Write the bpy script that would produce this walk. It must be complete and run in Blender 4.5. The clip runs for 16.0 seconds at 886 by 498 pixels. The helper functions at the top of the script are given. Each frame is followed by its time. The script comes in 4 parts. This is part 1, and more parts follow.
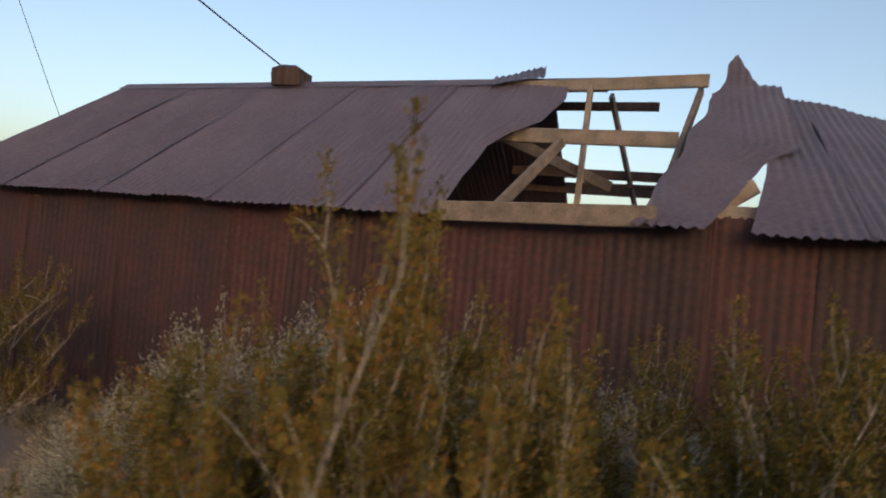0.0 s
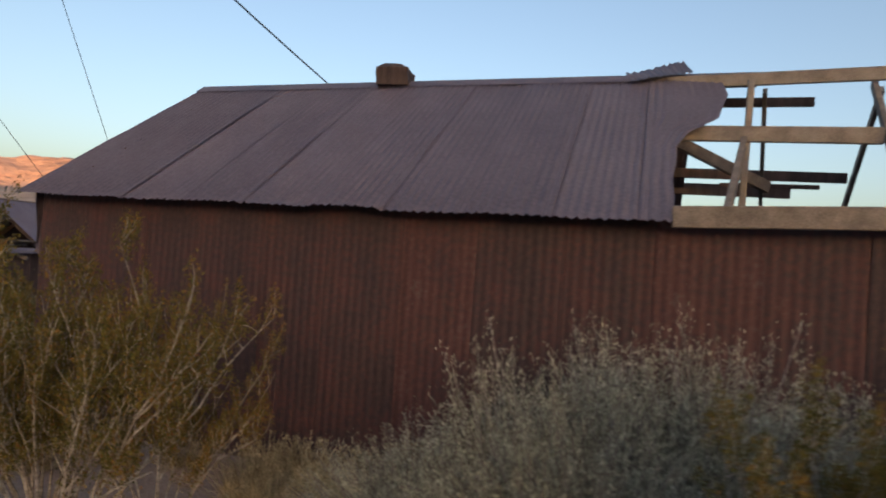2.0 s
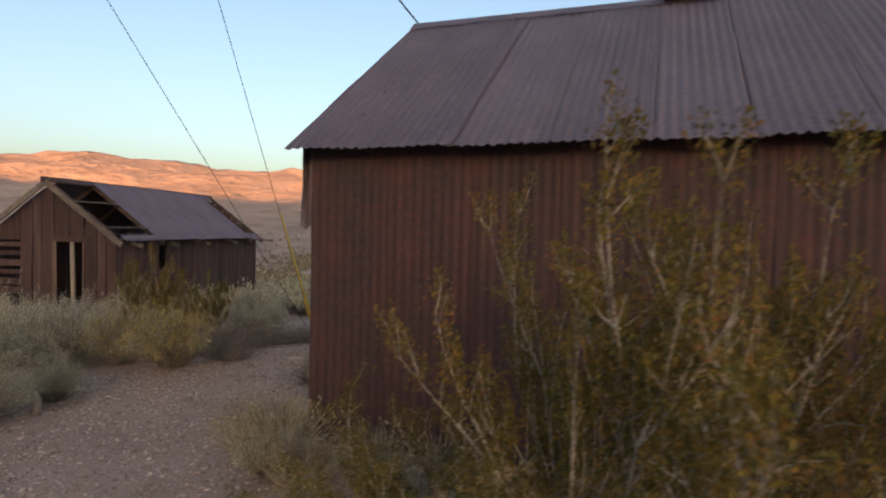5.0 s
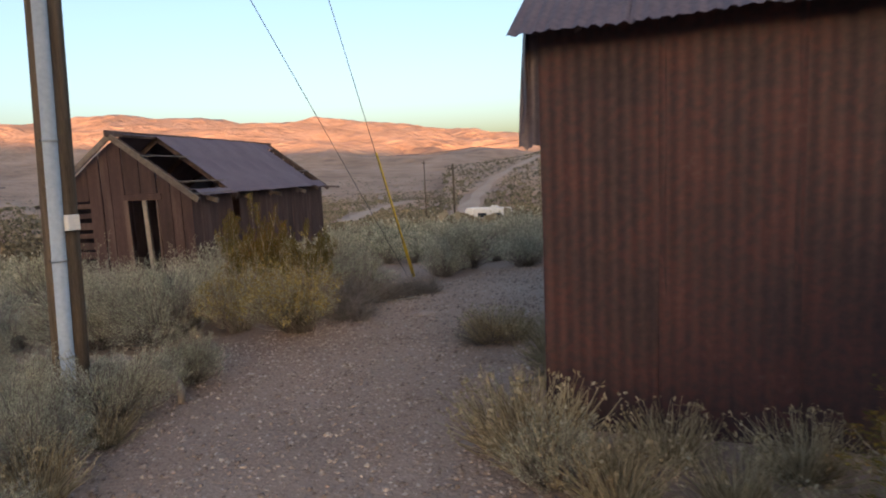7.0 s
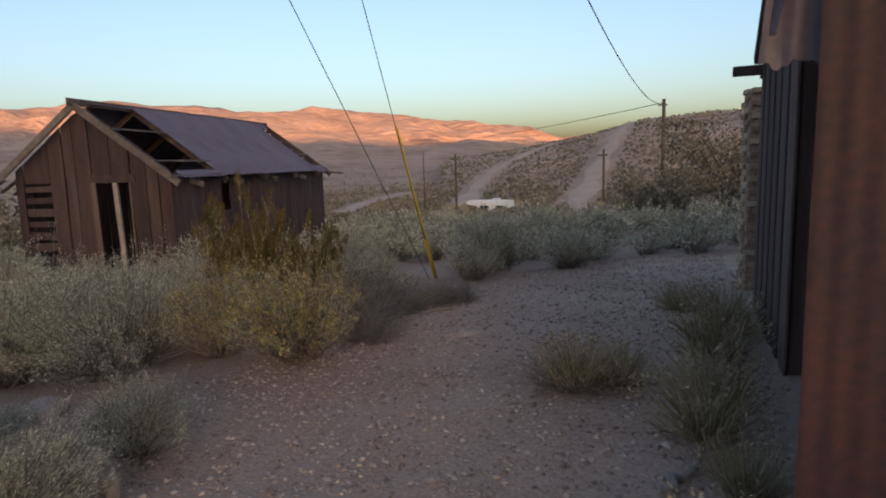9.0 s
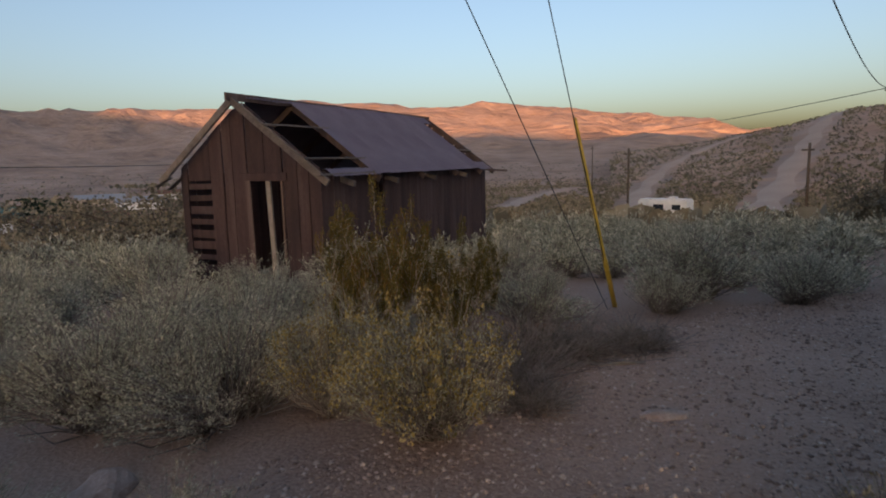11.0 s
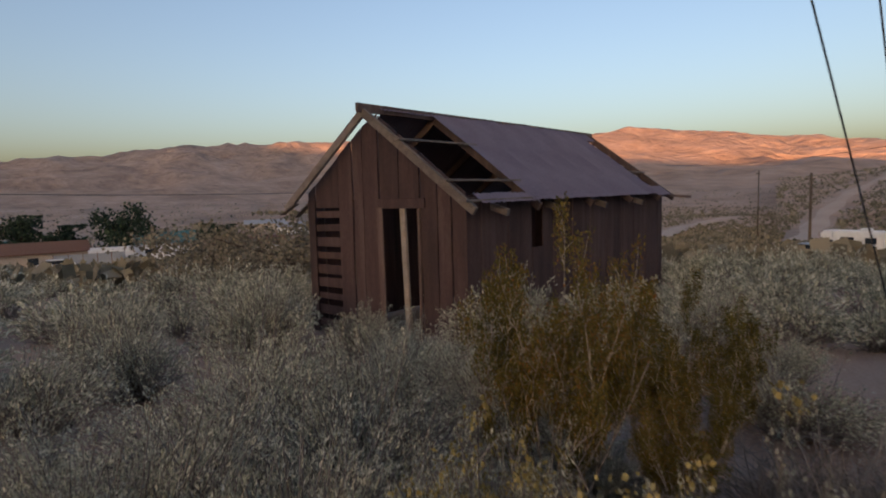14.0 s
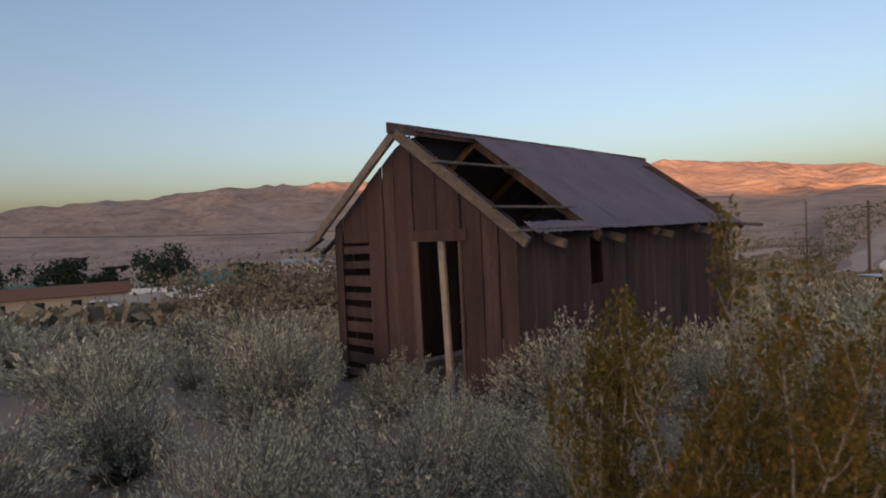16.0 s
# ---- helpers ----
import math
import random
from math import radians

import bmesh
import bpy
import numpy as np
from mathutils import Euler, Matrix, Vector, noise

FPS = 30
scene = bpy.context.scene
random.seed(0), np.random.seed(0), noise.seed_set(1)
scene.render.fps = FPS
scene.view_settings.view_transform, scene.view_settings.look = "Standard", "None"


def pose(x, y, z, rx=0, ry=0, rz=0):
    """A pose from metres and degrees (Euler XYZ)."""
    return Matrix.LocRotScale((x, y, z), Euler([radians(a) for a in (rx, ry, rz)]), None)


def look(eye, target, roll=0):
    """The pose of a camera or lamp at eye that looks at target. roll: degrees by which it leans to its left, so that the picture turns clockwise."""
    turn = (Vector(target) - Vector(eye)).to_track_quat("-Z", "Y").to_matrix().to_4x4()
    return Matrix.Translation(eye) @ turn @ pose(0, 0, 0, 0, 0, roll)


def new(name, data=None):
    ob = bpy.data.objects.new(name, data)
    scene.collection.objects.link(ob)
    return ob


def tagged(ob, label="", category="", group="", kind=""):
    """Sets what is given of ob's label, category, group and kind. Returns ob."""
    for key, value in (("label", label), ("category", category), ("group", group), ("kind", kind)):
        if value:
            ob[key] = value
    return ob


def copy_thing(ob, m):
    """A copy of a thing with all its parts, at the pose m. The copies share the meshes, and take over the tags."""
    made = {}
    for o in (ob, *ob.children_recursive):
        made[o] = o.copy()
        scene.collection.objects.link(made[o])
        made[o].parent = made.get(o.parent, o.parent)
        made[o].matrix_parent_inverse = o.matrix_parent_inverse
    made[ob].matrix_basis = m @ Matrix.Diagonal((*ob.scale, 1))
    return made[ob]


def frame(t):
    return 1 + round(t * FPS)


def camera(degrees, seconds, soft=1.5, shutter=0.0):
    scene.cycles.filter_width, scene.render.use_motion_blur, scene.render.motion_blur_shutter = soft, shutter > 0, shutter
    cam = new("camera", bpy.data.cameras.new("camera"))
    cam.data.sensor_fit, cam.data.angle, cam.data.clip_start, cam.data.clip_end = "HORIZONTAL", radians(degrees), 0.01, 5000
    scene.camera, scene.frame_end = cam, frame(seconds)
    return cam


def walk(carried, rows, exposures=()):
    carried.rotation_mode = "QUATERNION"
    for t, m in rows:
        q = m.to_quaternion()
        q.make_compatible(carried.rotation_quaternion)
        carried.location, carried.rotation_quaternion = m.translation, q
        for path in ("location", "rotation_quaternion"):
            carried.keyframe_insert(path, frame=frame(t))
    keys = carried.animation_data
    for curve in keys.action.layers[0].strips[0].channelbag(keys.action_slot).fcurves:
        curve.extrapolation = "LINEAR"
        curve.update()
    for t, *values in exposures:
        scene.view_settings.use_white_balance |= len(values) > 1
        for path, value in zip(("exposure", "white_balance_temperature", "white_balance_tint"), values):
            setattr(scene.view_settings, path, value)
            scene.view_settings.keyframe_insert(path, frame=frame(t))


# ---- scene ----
cam = camera(72.6, 16.0, soft=1.9, shutter=0.35)
ROWS = [
    (0, 0.766, 5.890, 2.081, 90.33, -5.39, 20.56),
    (0.5, 0.422, 5.753, 2.024, 90.01, -1.86, 21.25),
    (1, 0.007, 5.682, 2.062, 90.43, -1.19, 20.22),
    (1.5, -0.456, 5.669, 2.038, 90.72, -2.42, 15.14),
    (2, -1.073, 5.725, 2.009, 90.76, -4.04, 18.28),
    (2.5, -1.594, 5.800, 1.961, 90.90, -3.02, 18.38),
    (3, -2.048, 6.026, 1.936, 92.28, -2.66, 21.16),
    (3.5, -2.582, 5.884, 1.835, 91.24, -2.12, 22.24),
    (4, -3.087, 5.945, 1.719, 89.87, -3.27, 19.76),
    (4.5, -3.690, 6.041, 1.770, 90.88, -2.95, 20.79),
    (5, -4.284, 6.103, 1.752, 88.32, -1.30, 19.93),
    (7.3, -6.294, 7.002, 1.630, 81.75, 2.97, 22.43),
    (7.5, -6.423, 7.194, 1.621, 81.11, 3.36, 21.35),
    (8, -6.721, 7.560, 1.528, 80.22, 1.81, 24.04),
    (8.5, -6.996, 7.979, 1.522, 83.96, 0.91, 23.76),
    (9, -7.260, 8.239, 1.494, 81.95, 1.73, 22.17),
    (9.5, -7.395, 8.632, 1.500, 82.00, 1.78, 29.52),
    (10, -7.687, 8.935, 1.477, 82.13, 2.96, 36.35),
    (10.2, -7.768, 9.024, 1.504, 81.97, 2.49, 36.45),
    (12.3, -8.764, 10.378, 1.585, 83.93, -1.76, 41.97),
    (12.5, -8.917, 10.325, 1.505, 86.27, -0.99, 44.60),
    (13, -9.193, 10.512, 1.520, 85.76, 2.34, 48.95),
    (13.5, -9.409, 10.745, 1.520, 83.43, 0.59, 50.04),
    (14, -9.698, 10.985, 1.520, 84.77, 1.55, 50.96),
    (14.5, -10.099, 11.131, 1.453, 86.05, 0.59, 51.87),
    (15, -10.257, 11.358, 1.469, 85.96, 1.08, 50.95),
    (15.5, -10.382, 11.566, 1.453, 86.57, 0.74, 53.65),
    (16, -10.603, 11.567, 1.453, 88.36, 2.56, 54.20),
]
walk(cam, [(t, pose(x, y, z, rx, ry, rz)) for t, x, y, z, rx, ry, rz in ROWS], [(0.0, 1.72, 6500, 17), (1.5, 1.65, 6350, 16), (4.0, 1.68, 6450, 15), (7.5, 1.9, 6050, 15), (8.5, 1.82, 5950, 16), (9.5, 1.42, 5950, 17), (12.5, 1.27, 6150, 20), (16.0, 1.33, 6200, 21)])

# ---- world, sun ----
SUN_EL, SUN_HEADING = 4.0, 150.0   # degrees; heading is clockwise from +y, the way the sun stands
world = bpy.data.worlds.new("dusk_sky")
scene.world = world
world.use_nodes = True
wn = world.node_tree.nodes
sky = wn.new("ShaderNodeTexSky")
sky.sky_type = 'NISHITA'
sky.sun_disc = False
sky.sun_elevation = radians(SUN_EL)
sky.sun_rotation = radians(SUN_HEADING)
sky.air_density, sky.dust_density, sky.ozone_density = 0.78, 3.6, 0.9
wn["Background"].inputs[1].default_value = 0.15
world.node_tree.links.new(sky.outputs[0], wn["Background"].inputs[0])
sun = bpy.data.lights.new("sun", 'SUN')
sun.energy, sun.angle, sun.color = 5.0, radians(0.5), (1.0, 0.42, 0.14)
sh_, se_ = radians(SUN_HEADING), radians(SUN_EL)
sun_dir = Vector((math.sin(sh_) * math.cos(se_), math.cos(sh_) * math.cos(se_), math.sin(se_)))
sun_ob = new("sun", sun)
sun_ob.matrix_world = look(sun_dir * 100, (0, 0, 0))


# ---- materials ----
def material(name, stops, rough=0.9, metal=0.0, scale=6.0, fine=60.0, bump=0.3, stretch=(1, 1, 1), island=0.0, objrand=0.0, dist=0.01, spec=0.3):
    """Colour ramp over two noises, at metres, with bump from the fine one."""
    m = bpy.data.materials.new(name)
    m.use_nodes = True
    n, l = m.node_tree.nodes, m.node_tree.links
    bs = n["Principled BSDF"]
    co = n.new("ShaderNodeTexCoord")
    mp = n.new("ShaderNodeMapping")
    mp.inputs["Scale"].default_value = stretch
    l.new(co.outputs["Object"], mp.inputs[0])
    a = n.new("ShaderNodeTexNoise")
    a.inputs["Scale"].default_value, a.inputs["Detail"].default_value = scale, 5
    b = n.new("ShaderNodeTexNoise")
    b.inputs["Scale"].default_value, b.inputs["Detail"].default_value = fine, 4
    l.new(mp.outputs[0], a.inputs[0])
    l.new(mp.outputs[0], b.inputs[0])
    mix = n.new("ShaderNodeMath")
    mix.operation = 'MULTIPLY_ADD'
    mix.inputs[1].default_value = 0.45
    l.new(b.outputs[0], mix.inputs[0])
    sub = n.new("ShaderNodeMath")
    sub.operation = 'MULTIPLY'
    sub.inputs[1].default_value = 0.55
    l.new(a.outputs[0], sub.inputs[0])
    l.new(sub.outputs[0], mix.inputs[2])
    out = mix.outputs[0]
    for amount, node, sock in ((island, "ShaderNodeNewGeometry", "Random Per Island"), (objrand, "ShaderNodeObjectInfo", "Random")):
        if amount:
            g = n.new(node)
            ad = n.new("ShaderNodeMath")
            ad.operation = 'MULTIPLY_ADD'
            ad.inputs[1].default_value = amount
            l.new(g.outputs[sock], ad.inputs[0])
            sh = n.new("ShaderNodeMath")
            sh.operation = 'SUBTRACT'
            sh.inputs[1].default_value = amount / 2
            l.new(out, sh.inputs[0])
            l.new(sh.outputs[0], ad.inputs[2])
            out = ad.outputs[0]
    ra = n.new("ShaderNodeValToRGB")
    el = ra.color_ramp.elements
    for i, (p, c) in enumerate(stops):
        e = el[i] if i < 2 else el.new(p)
        e.position, e.color = p, (*c, 1)
    l.new(out, ra.inputs[0])
    l.new(ra.outputs[0], bs.inputs["Base Color"])
    bs.inputs["Roughness"].default_value, bs.inputs["Metallic"].default_value = rough, metal
    bs.inputs["Specular IOR Level"].default_value = spec
    if bump:
        bu = n.new("ShaderNodeBump")
        bu.inputs["Strength"].default_value, bu.inputs["Distance"].default_value = bump, dist
        l.new(b.outputs[0], bu.inputs["Height"])
        l.new(bu.outputs[0], bs.inputs["Normal"])
    return m


# Weathered purple-grey iron, with bluish flare haze put into the colour.
M_ROOF = material("weathered_roof_iron_haze_tint", [(0.3, (0.080, 0.062, 0.078)), (0.52, (0.135, 0.108, 0.130)), (0.75, (0.19, 0.16, 0.185))], 0.55, 0.0, 1.2, 25, 0.15, (1, 1, 0.4), objrand=0.12, spec=0.5)
M_WALL = material("rusted_wall_iron", [(0.3, (0.030, 0.020, 0.022)), (0.45, (0.052, 0.032, 0.034)), (0.6, (0.085, 0.036, 0.035)), (0.8, (0.105, 0.080, 0.080))], 0.7, 0.0, 0.8, 10, 0.12, (2.2, 2.2, 0.5), objrand=0.16)
M_SHEDROOF = material("purple_grey_roof_felt", [(0.3, (0.11, 0.09, 0.12)), (0.7, (0.20, 0.17, 0.21))], 0.75, 0.0, 1.5, 30, 0.2, objrand=0.1)
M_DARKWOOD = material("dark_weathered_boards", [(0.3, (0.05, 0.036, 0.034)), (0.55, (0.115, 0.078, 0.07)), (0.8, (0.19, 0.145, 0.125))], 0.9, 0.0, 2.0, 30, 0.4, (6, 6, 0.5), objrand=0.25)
M_REDWOOD = material("faded_red_brown_boards", [(0.3, (0.036, 0.025, 0.025)), (0.55, (0.074, 0.046, 0.045)), (0.8, (0.12, 0.09, 0.085))], 0.9, 0.0, 1.5, 30, 0.3, (5, 5, 0.5), objrand=0.2)
M_PALEWOOD = material("pale_weathered_timber", [(0.3, (0.15, 0.12, 0.10)), (0.55, (0.29, 0.24, 0.20)), (0.8, (0.42, 0.36, 0.31))], 0.85, 0.0, 2.0, 24, 0.4, (4, 4, 4), objrand=0.25)
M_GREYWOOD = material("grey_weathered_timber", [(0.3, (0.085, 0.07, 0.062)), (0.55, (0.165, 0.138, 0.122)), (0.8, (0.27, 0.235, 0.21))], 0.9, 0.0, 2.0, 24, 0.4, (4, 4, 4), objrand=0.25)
# Near black, with the shade of the barn opening put into the colour.
M_BLACK = material("shade_black_opening_board", [(0.3, (0.012, 0.010, 0.009)), (0.7, (0.04, 0.033, 0.03))], 0.95)
M_GRAVEL = material("desert_gravel_soil", [(0.30, (0.19, 0.125, 0.095)), (0.45, (0.33, 0.24, 0.19)), (0.6, (0.42, 0.315, 0.255)), (0.78, (0.50, 0.40, 0.34))], 0.95, 0.0, 0.35, 34, 0.8, dist=0.03)
M_HILL = material("dry_brown_hillside", [(0.32, (0.22, 0.155, 0.12)), (0.5, (0.36, 0.26, 0.20)), (0.68, (0.47, 0.35, 0.275))], 0.95, 0.0, 0.012, 0.05, 1.0, dist=9.0)
M_STONE = material("pale_gravel_stones", [(0.25, (0.19, 0.14, 0.115)), (0.5, (0.34, 0.26, 0.22)), (0.8, (0.55, 0.46, 0.40))], 0.9, 0.0, 8, 60, 0.3, island=0.5)
M_SAGE = material("grey_green_leaves", [(0.25, (0.17, 0.175, 0.125)), (0.5, (0.38, 0.38, 0.29)), (0.75, (0.58, 0.565, 0.45))], 0.9, 0.0, 2.0, 30, 0, island=0.5, objrand=0.12)
M_SAGEY = material("yellow_seed_heads", [(0.25, (0.15, 0.12, 0.04)), (0.5, (0.32, 0.25, 0.085)), (0.75, (0.45, 0.36, 0.15))], 0.9, 0.0, 2.0, 30, 0, island=0.5)
M_TWIG = material("grey_dry_twigs", [(0.3, (0.12, 0.10, 0.085)), (0.7, (0.30, 0.27, 0.24))], 0.9, 0.0, 4, 40, 0, island=0.3)
M_CREO = material("olive_creosote_leaves", [(0.22, (0.055, 0.055, 0.010)), (0.45, (0.115, 0.098, 0.016)), (0.62, (0.175, 0.122, 0.020)), (0.80, (0.22, 0.095, 0.026))], 0.75, 0.0, 1.2, 20, 0, island=0.5, objrand=0.15)
M_BARK = material("pale_banded_bark", [(0.35, (0.07, 0.055, 0.045)), (0.5, (0.30, 0.26, 0.22)), (0.7, (0.5, 0.46, 0.4))], 0.85, 0.0, 12, 40, 0.2, (0.5, 0.5, 3))
M_GRASS = material("straw_dry_grass", [(0.25, (0.20, 0.16, 0.09)), (0.5, (0.36, 0.30, 0.19)), (0.8, (0.52, 0.45, 0.31))], 0.9, 0.0, 2, 30, 0, island=0.5)
M_POLE = material("brown_creosoted_pole", [(0.3, (0.05, 0.035, 0.025)), (0.55, (0.13, 0.095, 0.065)), (0.8, (0.21, 0.16, 0.115))], 0.9, 0.0, 3, 30, 0.5, (8, 8, 0.4))
M_STEEL = material("galvanised_grey_steel", [(0.3, (0.32, 0.37, 0.42)), (0.7, (0.5, 0.55, 0.6))], 0.5, 0.3, 2, 30, 0.1)
M_CABLE = material("black_cable", [(0.3, (0.02, 0.02, 0.022)), (0.7, (0.05, 0.05, 0.055))], 0.7)
M_YELLOW = material("faded_yellow_plastic", [(0.3, (0.45, 0.30, 0.03)), (0.7, (0.62, 0.44, 0.07))], 0.6, 0.0, 4, 30, 0.05)
M_BRICK = material("tan_clay_brick", [(0.3, (0.26, 0.17, 0.11)), (0.5, (0.42, 0.31, 0.20)), (0.8, (0.5, 0.42, 0.32))], 0.9, 0.0, 6, 50, 0.4, objrand=0.5)
M_WHITE = material("white_painted_metal", [(0.3, (0.62, 0.62, 0.62)), (0.7, (0.8, 0.8, 0.8))], 0.5, 0.0, 2, 20, 0)
M_GLASS = material("dark_vehicle_glass", [(0.3, (0.02, 0.025, 0.03)), (0.7, (0.04, 0.05, 0.06))], 0.1, 0.0, 2, 20, 0, spec=0.6)
M_TYRE = material("black_rubber", [(0.3, (0.02, 0.02, 0.02)), (0.7, (0.04, 0.04, 0.04))], 0.9)
M_TREE = material("dark_evergreen_needles", [(0.25, (0.012, 0.022, 0.012)), (0.75, (0.05, 0.075, 0.04))], 0.9, 0.0, 1, 10, 0, island=0.5)
M_SCRUB = material("far_scrub_leaves", [(0.25, (0.12, 0.105, 0.07)), (0.75, (0.27, 0.235, 0.165))], 0.95, 0.0, 0.2, 2, 0, island=0.6)
M_HOUSE = material("tan_stucco", [(0.3, (0.38, 0.32, 0.26)), (0.7, (0.5, 0.43, 0.36))], 0.9)
M_TILE = material("brown_roof_shingle", [(0.3, (0.14, 0.07, 0.045)), (0.7, (0.22, 0.12, 0.08))], 0.9)
M_TEAL = material("teal_painted_panel", [(0.3, (0.05, 0.14, 0.14)), (0.7, (0.08, 0.2, 0.19))], 0.8)
M_FENCE = material("grey_sheet_fence", [(0.3, (0.25, 0.27, 0.3)), (0.7, (0.36, 0.38, 0.41))], 0.7)


# ---- mesh helpers ----
def link(name, me, mat, parent=None, label=""):
    ob = new(name, me)
    if not me.materials:
        me.materials.append(mat)
    ob.parent = parent
    if label:
        ob["label"] = label
    return ob


def mesh(name, verts, faces, smooth=False):
    me = bpy.data.meshes.new(name)
    me.from_pydata([tuple(v) for v in verts], [], [tuple(f) for f in faces])
    if smooth:
        me.polygons.foreach_set("use_smooth", [True] * len(me.polygons))
    me.update()
    return me


def quick_mesh(name, v, f, mat):
    """Arrays of vertices and of equal-sided faces to a mesh."""
    me = bpy.data.meshes.new(name)
    v, f = np.asarray(v, dtype=np.float32), np.asarray(f, dtype=np.int32)
    me.vertices.add(len(v))
    me.vertices.foreach_set("co", v.ravel())
    s = f.shape[1]
    me.loops.add(f.size)
    me.loops.foreach_set("vertex_index", f.ravel())
    me.polygons.add(len(f))
    me.polygons.foreach_set("loop_start", np.arange(0, f.size, s, dtype=np.int32))
    me.polygons.foreach_set("loop_total", np.full(len(f), s, dtype=np.int32))
    me.update(calc_edges=True)
    me.materials.append(mat)
    return me


def empty(name, m, label, category, group="", kind=""):
    ob = new(name)
    ob.empty_display_size = 0.2
    ob.matrix_world = m
    return tagged(ob, label, category, group, kind)


def beam_mesh(name, a, b, w, h, mat, bevel=0.006, twist=0.0):
    """A timber from a to b, w across and h deep, with softened edges."""
    a, b = Vector(a), Vector(b)
    d = b - a
    bm = bmesh.new()
    bmesh.ops.create_cube(bm, size=1)
    bmesh.ops.scale(bm, vec=(d.length, w, h), verts=bm.verts)
    if bevel:
        bmesh.ops.bevel(bm, geom=list(bm.edges), offset=min(bevel, w * .3, h * .3), segments=1, affect='EDGES')
    if abs(d.z) > 0.9 * d.length:   # upright: w runs along x, h along y
        q = d.normalized()
        yy = Vector((0, 1, 0)) - q * q.y
        yy.normalize()
        xx = yy.cross(q)
        rot = Matrix((q, xx, yy)).transposed().to_4x4()
    else:
        rot = d.to_track_quat('X', 'Z').to_matrix().to_4x4()
    bmesh.ops.transform(bm, matrix=Matrix.Translation((a + b) / 2) @ rot @ pose(0, 0, 0, twist), verts=bm.verts)
    me = bpy.data.meshes.new(name)
    bm.to_mesh(me)
    bm.free()
    me.materials.append(mat)
    return me


def beam(name, a, b, w, h, mat, parent, label="", twist=0.0):
    return link(name, beam_mesh(name, a, b, w, h, mat, twist=twist), mat, parent, label)


def tube_arrays(path, radii, sides=8):
    """Rings along a path: vertices and quads."""
    p = [Vector(q) for q in path]
    v, f = [], []
    for i, q in enumerate(p):
        d = (p[min(i + 1, len(p) - 1)] - p[max(i - 1, 0)]).normalized()
        up = Vector((0, 0, 1)) if abs(d.z) < 0.95 else Vector((1, 0, 0))
        s = d.cross(up).normalized()
        u = s.cross(d)
        for k in range(sides):
            a = 2 * math.pi * k / sides
            v.append(q + (s * math.cos(a) + u * math.sin(a)) * radii[i])
    for i in range(len(p) - 1):
        for k in range(sides):
            k2 = (k + 1) % sides
            f.append((i * sides + k, i * sides + k2, (i + 1) * sides + k2, (i + 1) * sides + k))
    return v, f


def tube(name, path, radius, mat, parent=None, label="", sides=8):
    r = radius if isinstance(radius, (list, tuple)) else [radius] * len(path)
    v, f = tube_arrays(path, r, sides)
    f.append(tuple(range(sides))[::-1])
    f.append(tuple(range(len(v) - sides, len(v))))
    me = mesh(name, v, f, True)
    me.materials.append(mat)
    return link(name, me, mat, parent, label)


def sheet_mesh(name, width, length, mat, pitch=0.076, amp=0.0075, rows=10, wobble=0.006, ragged=0.0, seed=0, left=None, right=None, per=6):
    """A corrugated sheet: x across, y along the length; left and right may cut its sides as functions of y/length."""
    rnd = random.Random(seed)
    n = max(4, int(width / pitch * per))
    v, f = [], []
    off = [rnd.uniform(-1, 1) * ragged for _ in range(n + 1)]
    off2 = [rnd.uniform(-1, 1) * ragged for _ in range(n + 1)]
    for j in range(rows + 1):
        s = j / rows
        lo = left(s) if left else 0.0
        hi = right(s) if right else width
        for i in range(n + 1):
            x = lo + (hi - lo) * i / n
            y = s * length + (off[i] if j == 0 else off2[i] if j == rows else 0)
            z = amp * math.sin(2 * math.pi * x / pitch) + wobble * noise.noise((x * 2, y * 1.3, seed * 7.1))
            v.append((x, y, z))
    for j in range(rows):
        for i in range(n):
            a = j * (n + 1) + i
            f.append((a, a + 1, a + n + 2, a + n + 1))
    me = mesh(name, v, f, True)
    me.materials.append(mat)
    return me


# ---- ground ----
CX, CY = -9.0, 10.0


def lerp_table(x, table):
    xs, ys = zip(*table)
    return float(np.interp(x, xs, ys))


def local_ground(x, y):
    xc, yc = max(-22, min(10, x)), max(-6, min(28, y))
    z = 0.42 + 0.036 * (xc - 0.77) - 0.025 * (yc - 5.9)
    return z + 0.03 * noise.noise((x * 0.5, y * 0.5, 0)) + 0.012 * noise.noise((x * 2.1, y * 2.1, 3))


# skyline: heading (degrees left of +y) to slope of the far ridge, then of the near hill
# Rear headings add an unseen ridge, its slopes set to block the low sun.
FAR = [(-180, .175), (-165, .148), (-150, .134), (-130, .142), (-110, .15), (-70, .08), (-40, .04), (-20, .03), (0, .025), (11, .030), (17, .057), (24, .072), (30, .084), (34, .095), (40, .088), (46, .092), (51, .10), (57, .09),
       (62, .086), (68, .083), (74, .083), (80, .066), (88, .05), (100, .045), (120, .12), (140, .17), (150, .23), (165, .24), (180, .175)]
HILL = [(-180, 0), (-60, .02), (-35, .05), (-15, .062), (-2, .062), (4, .055), (9, .034), (14, .018), (20, .004), (30, -.008), (180, 0)]


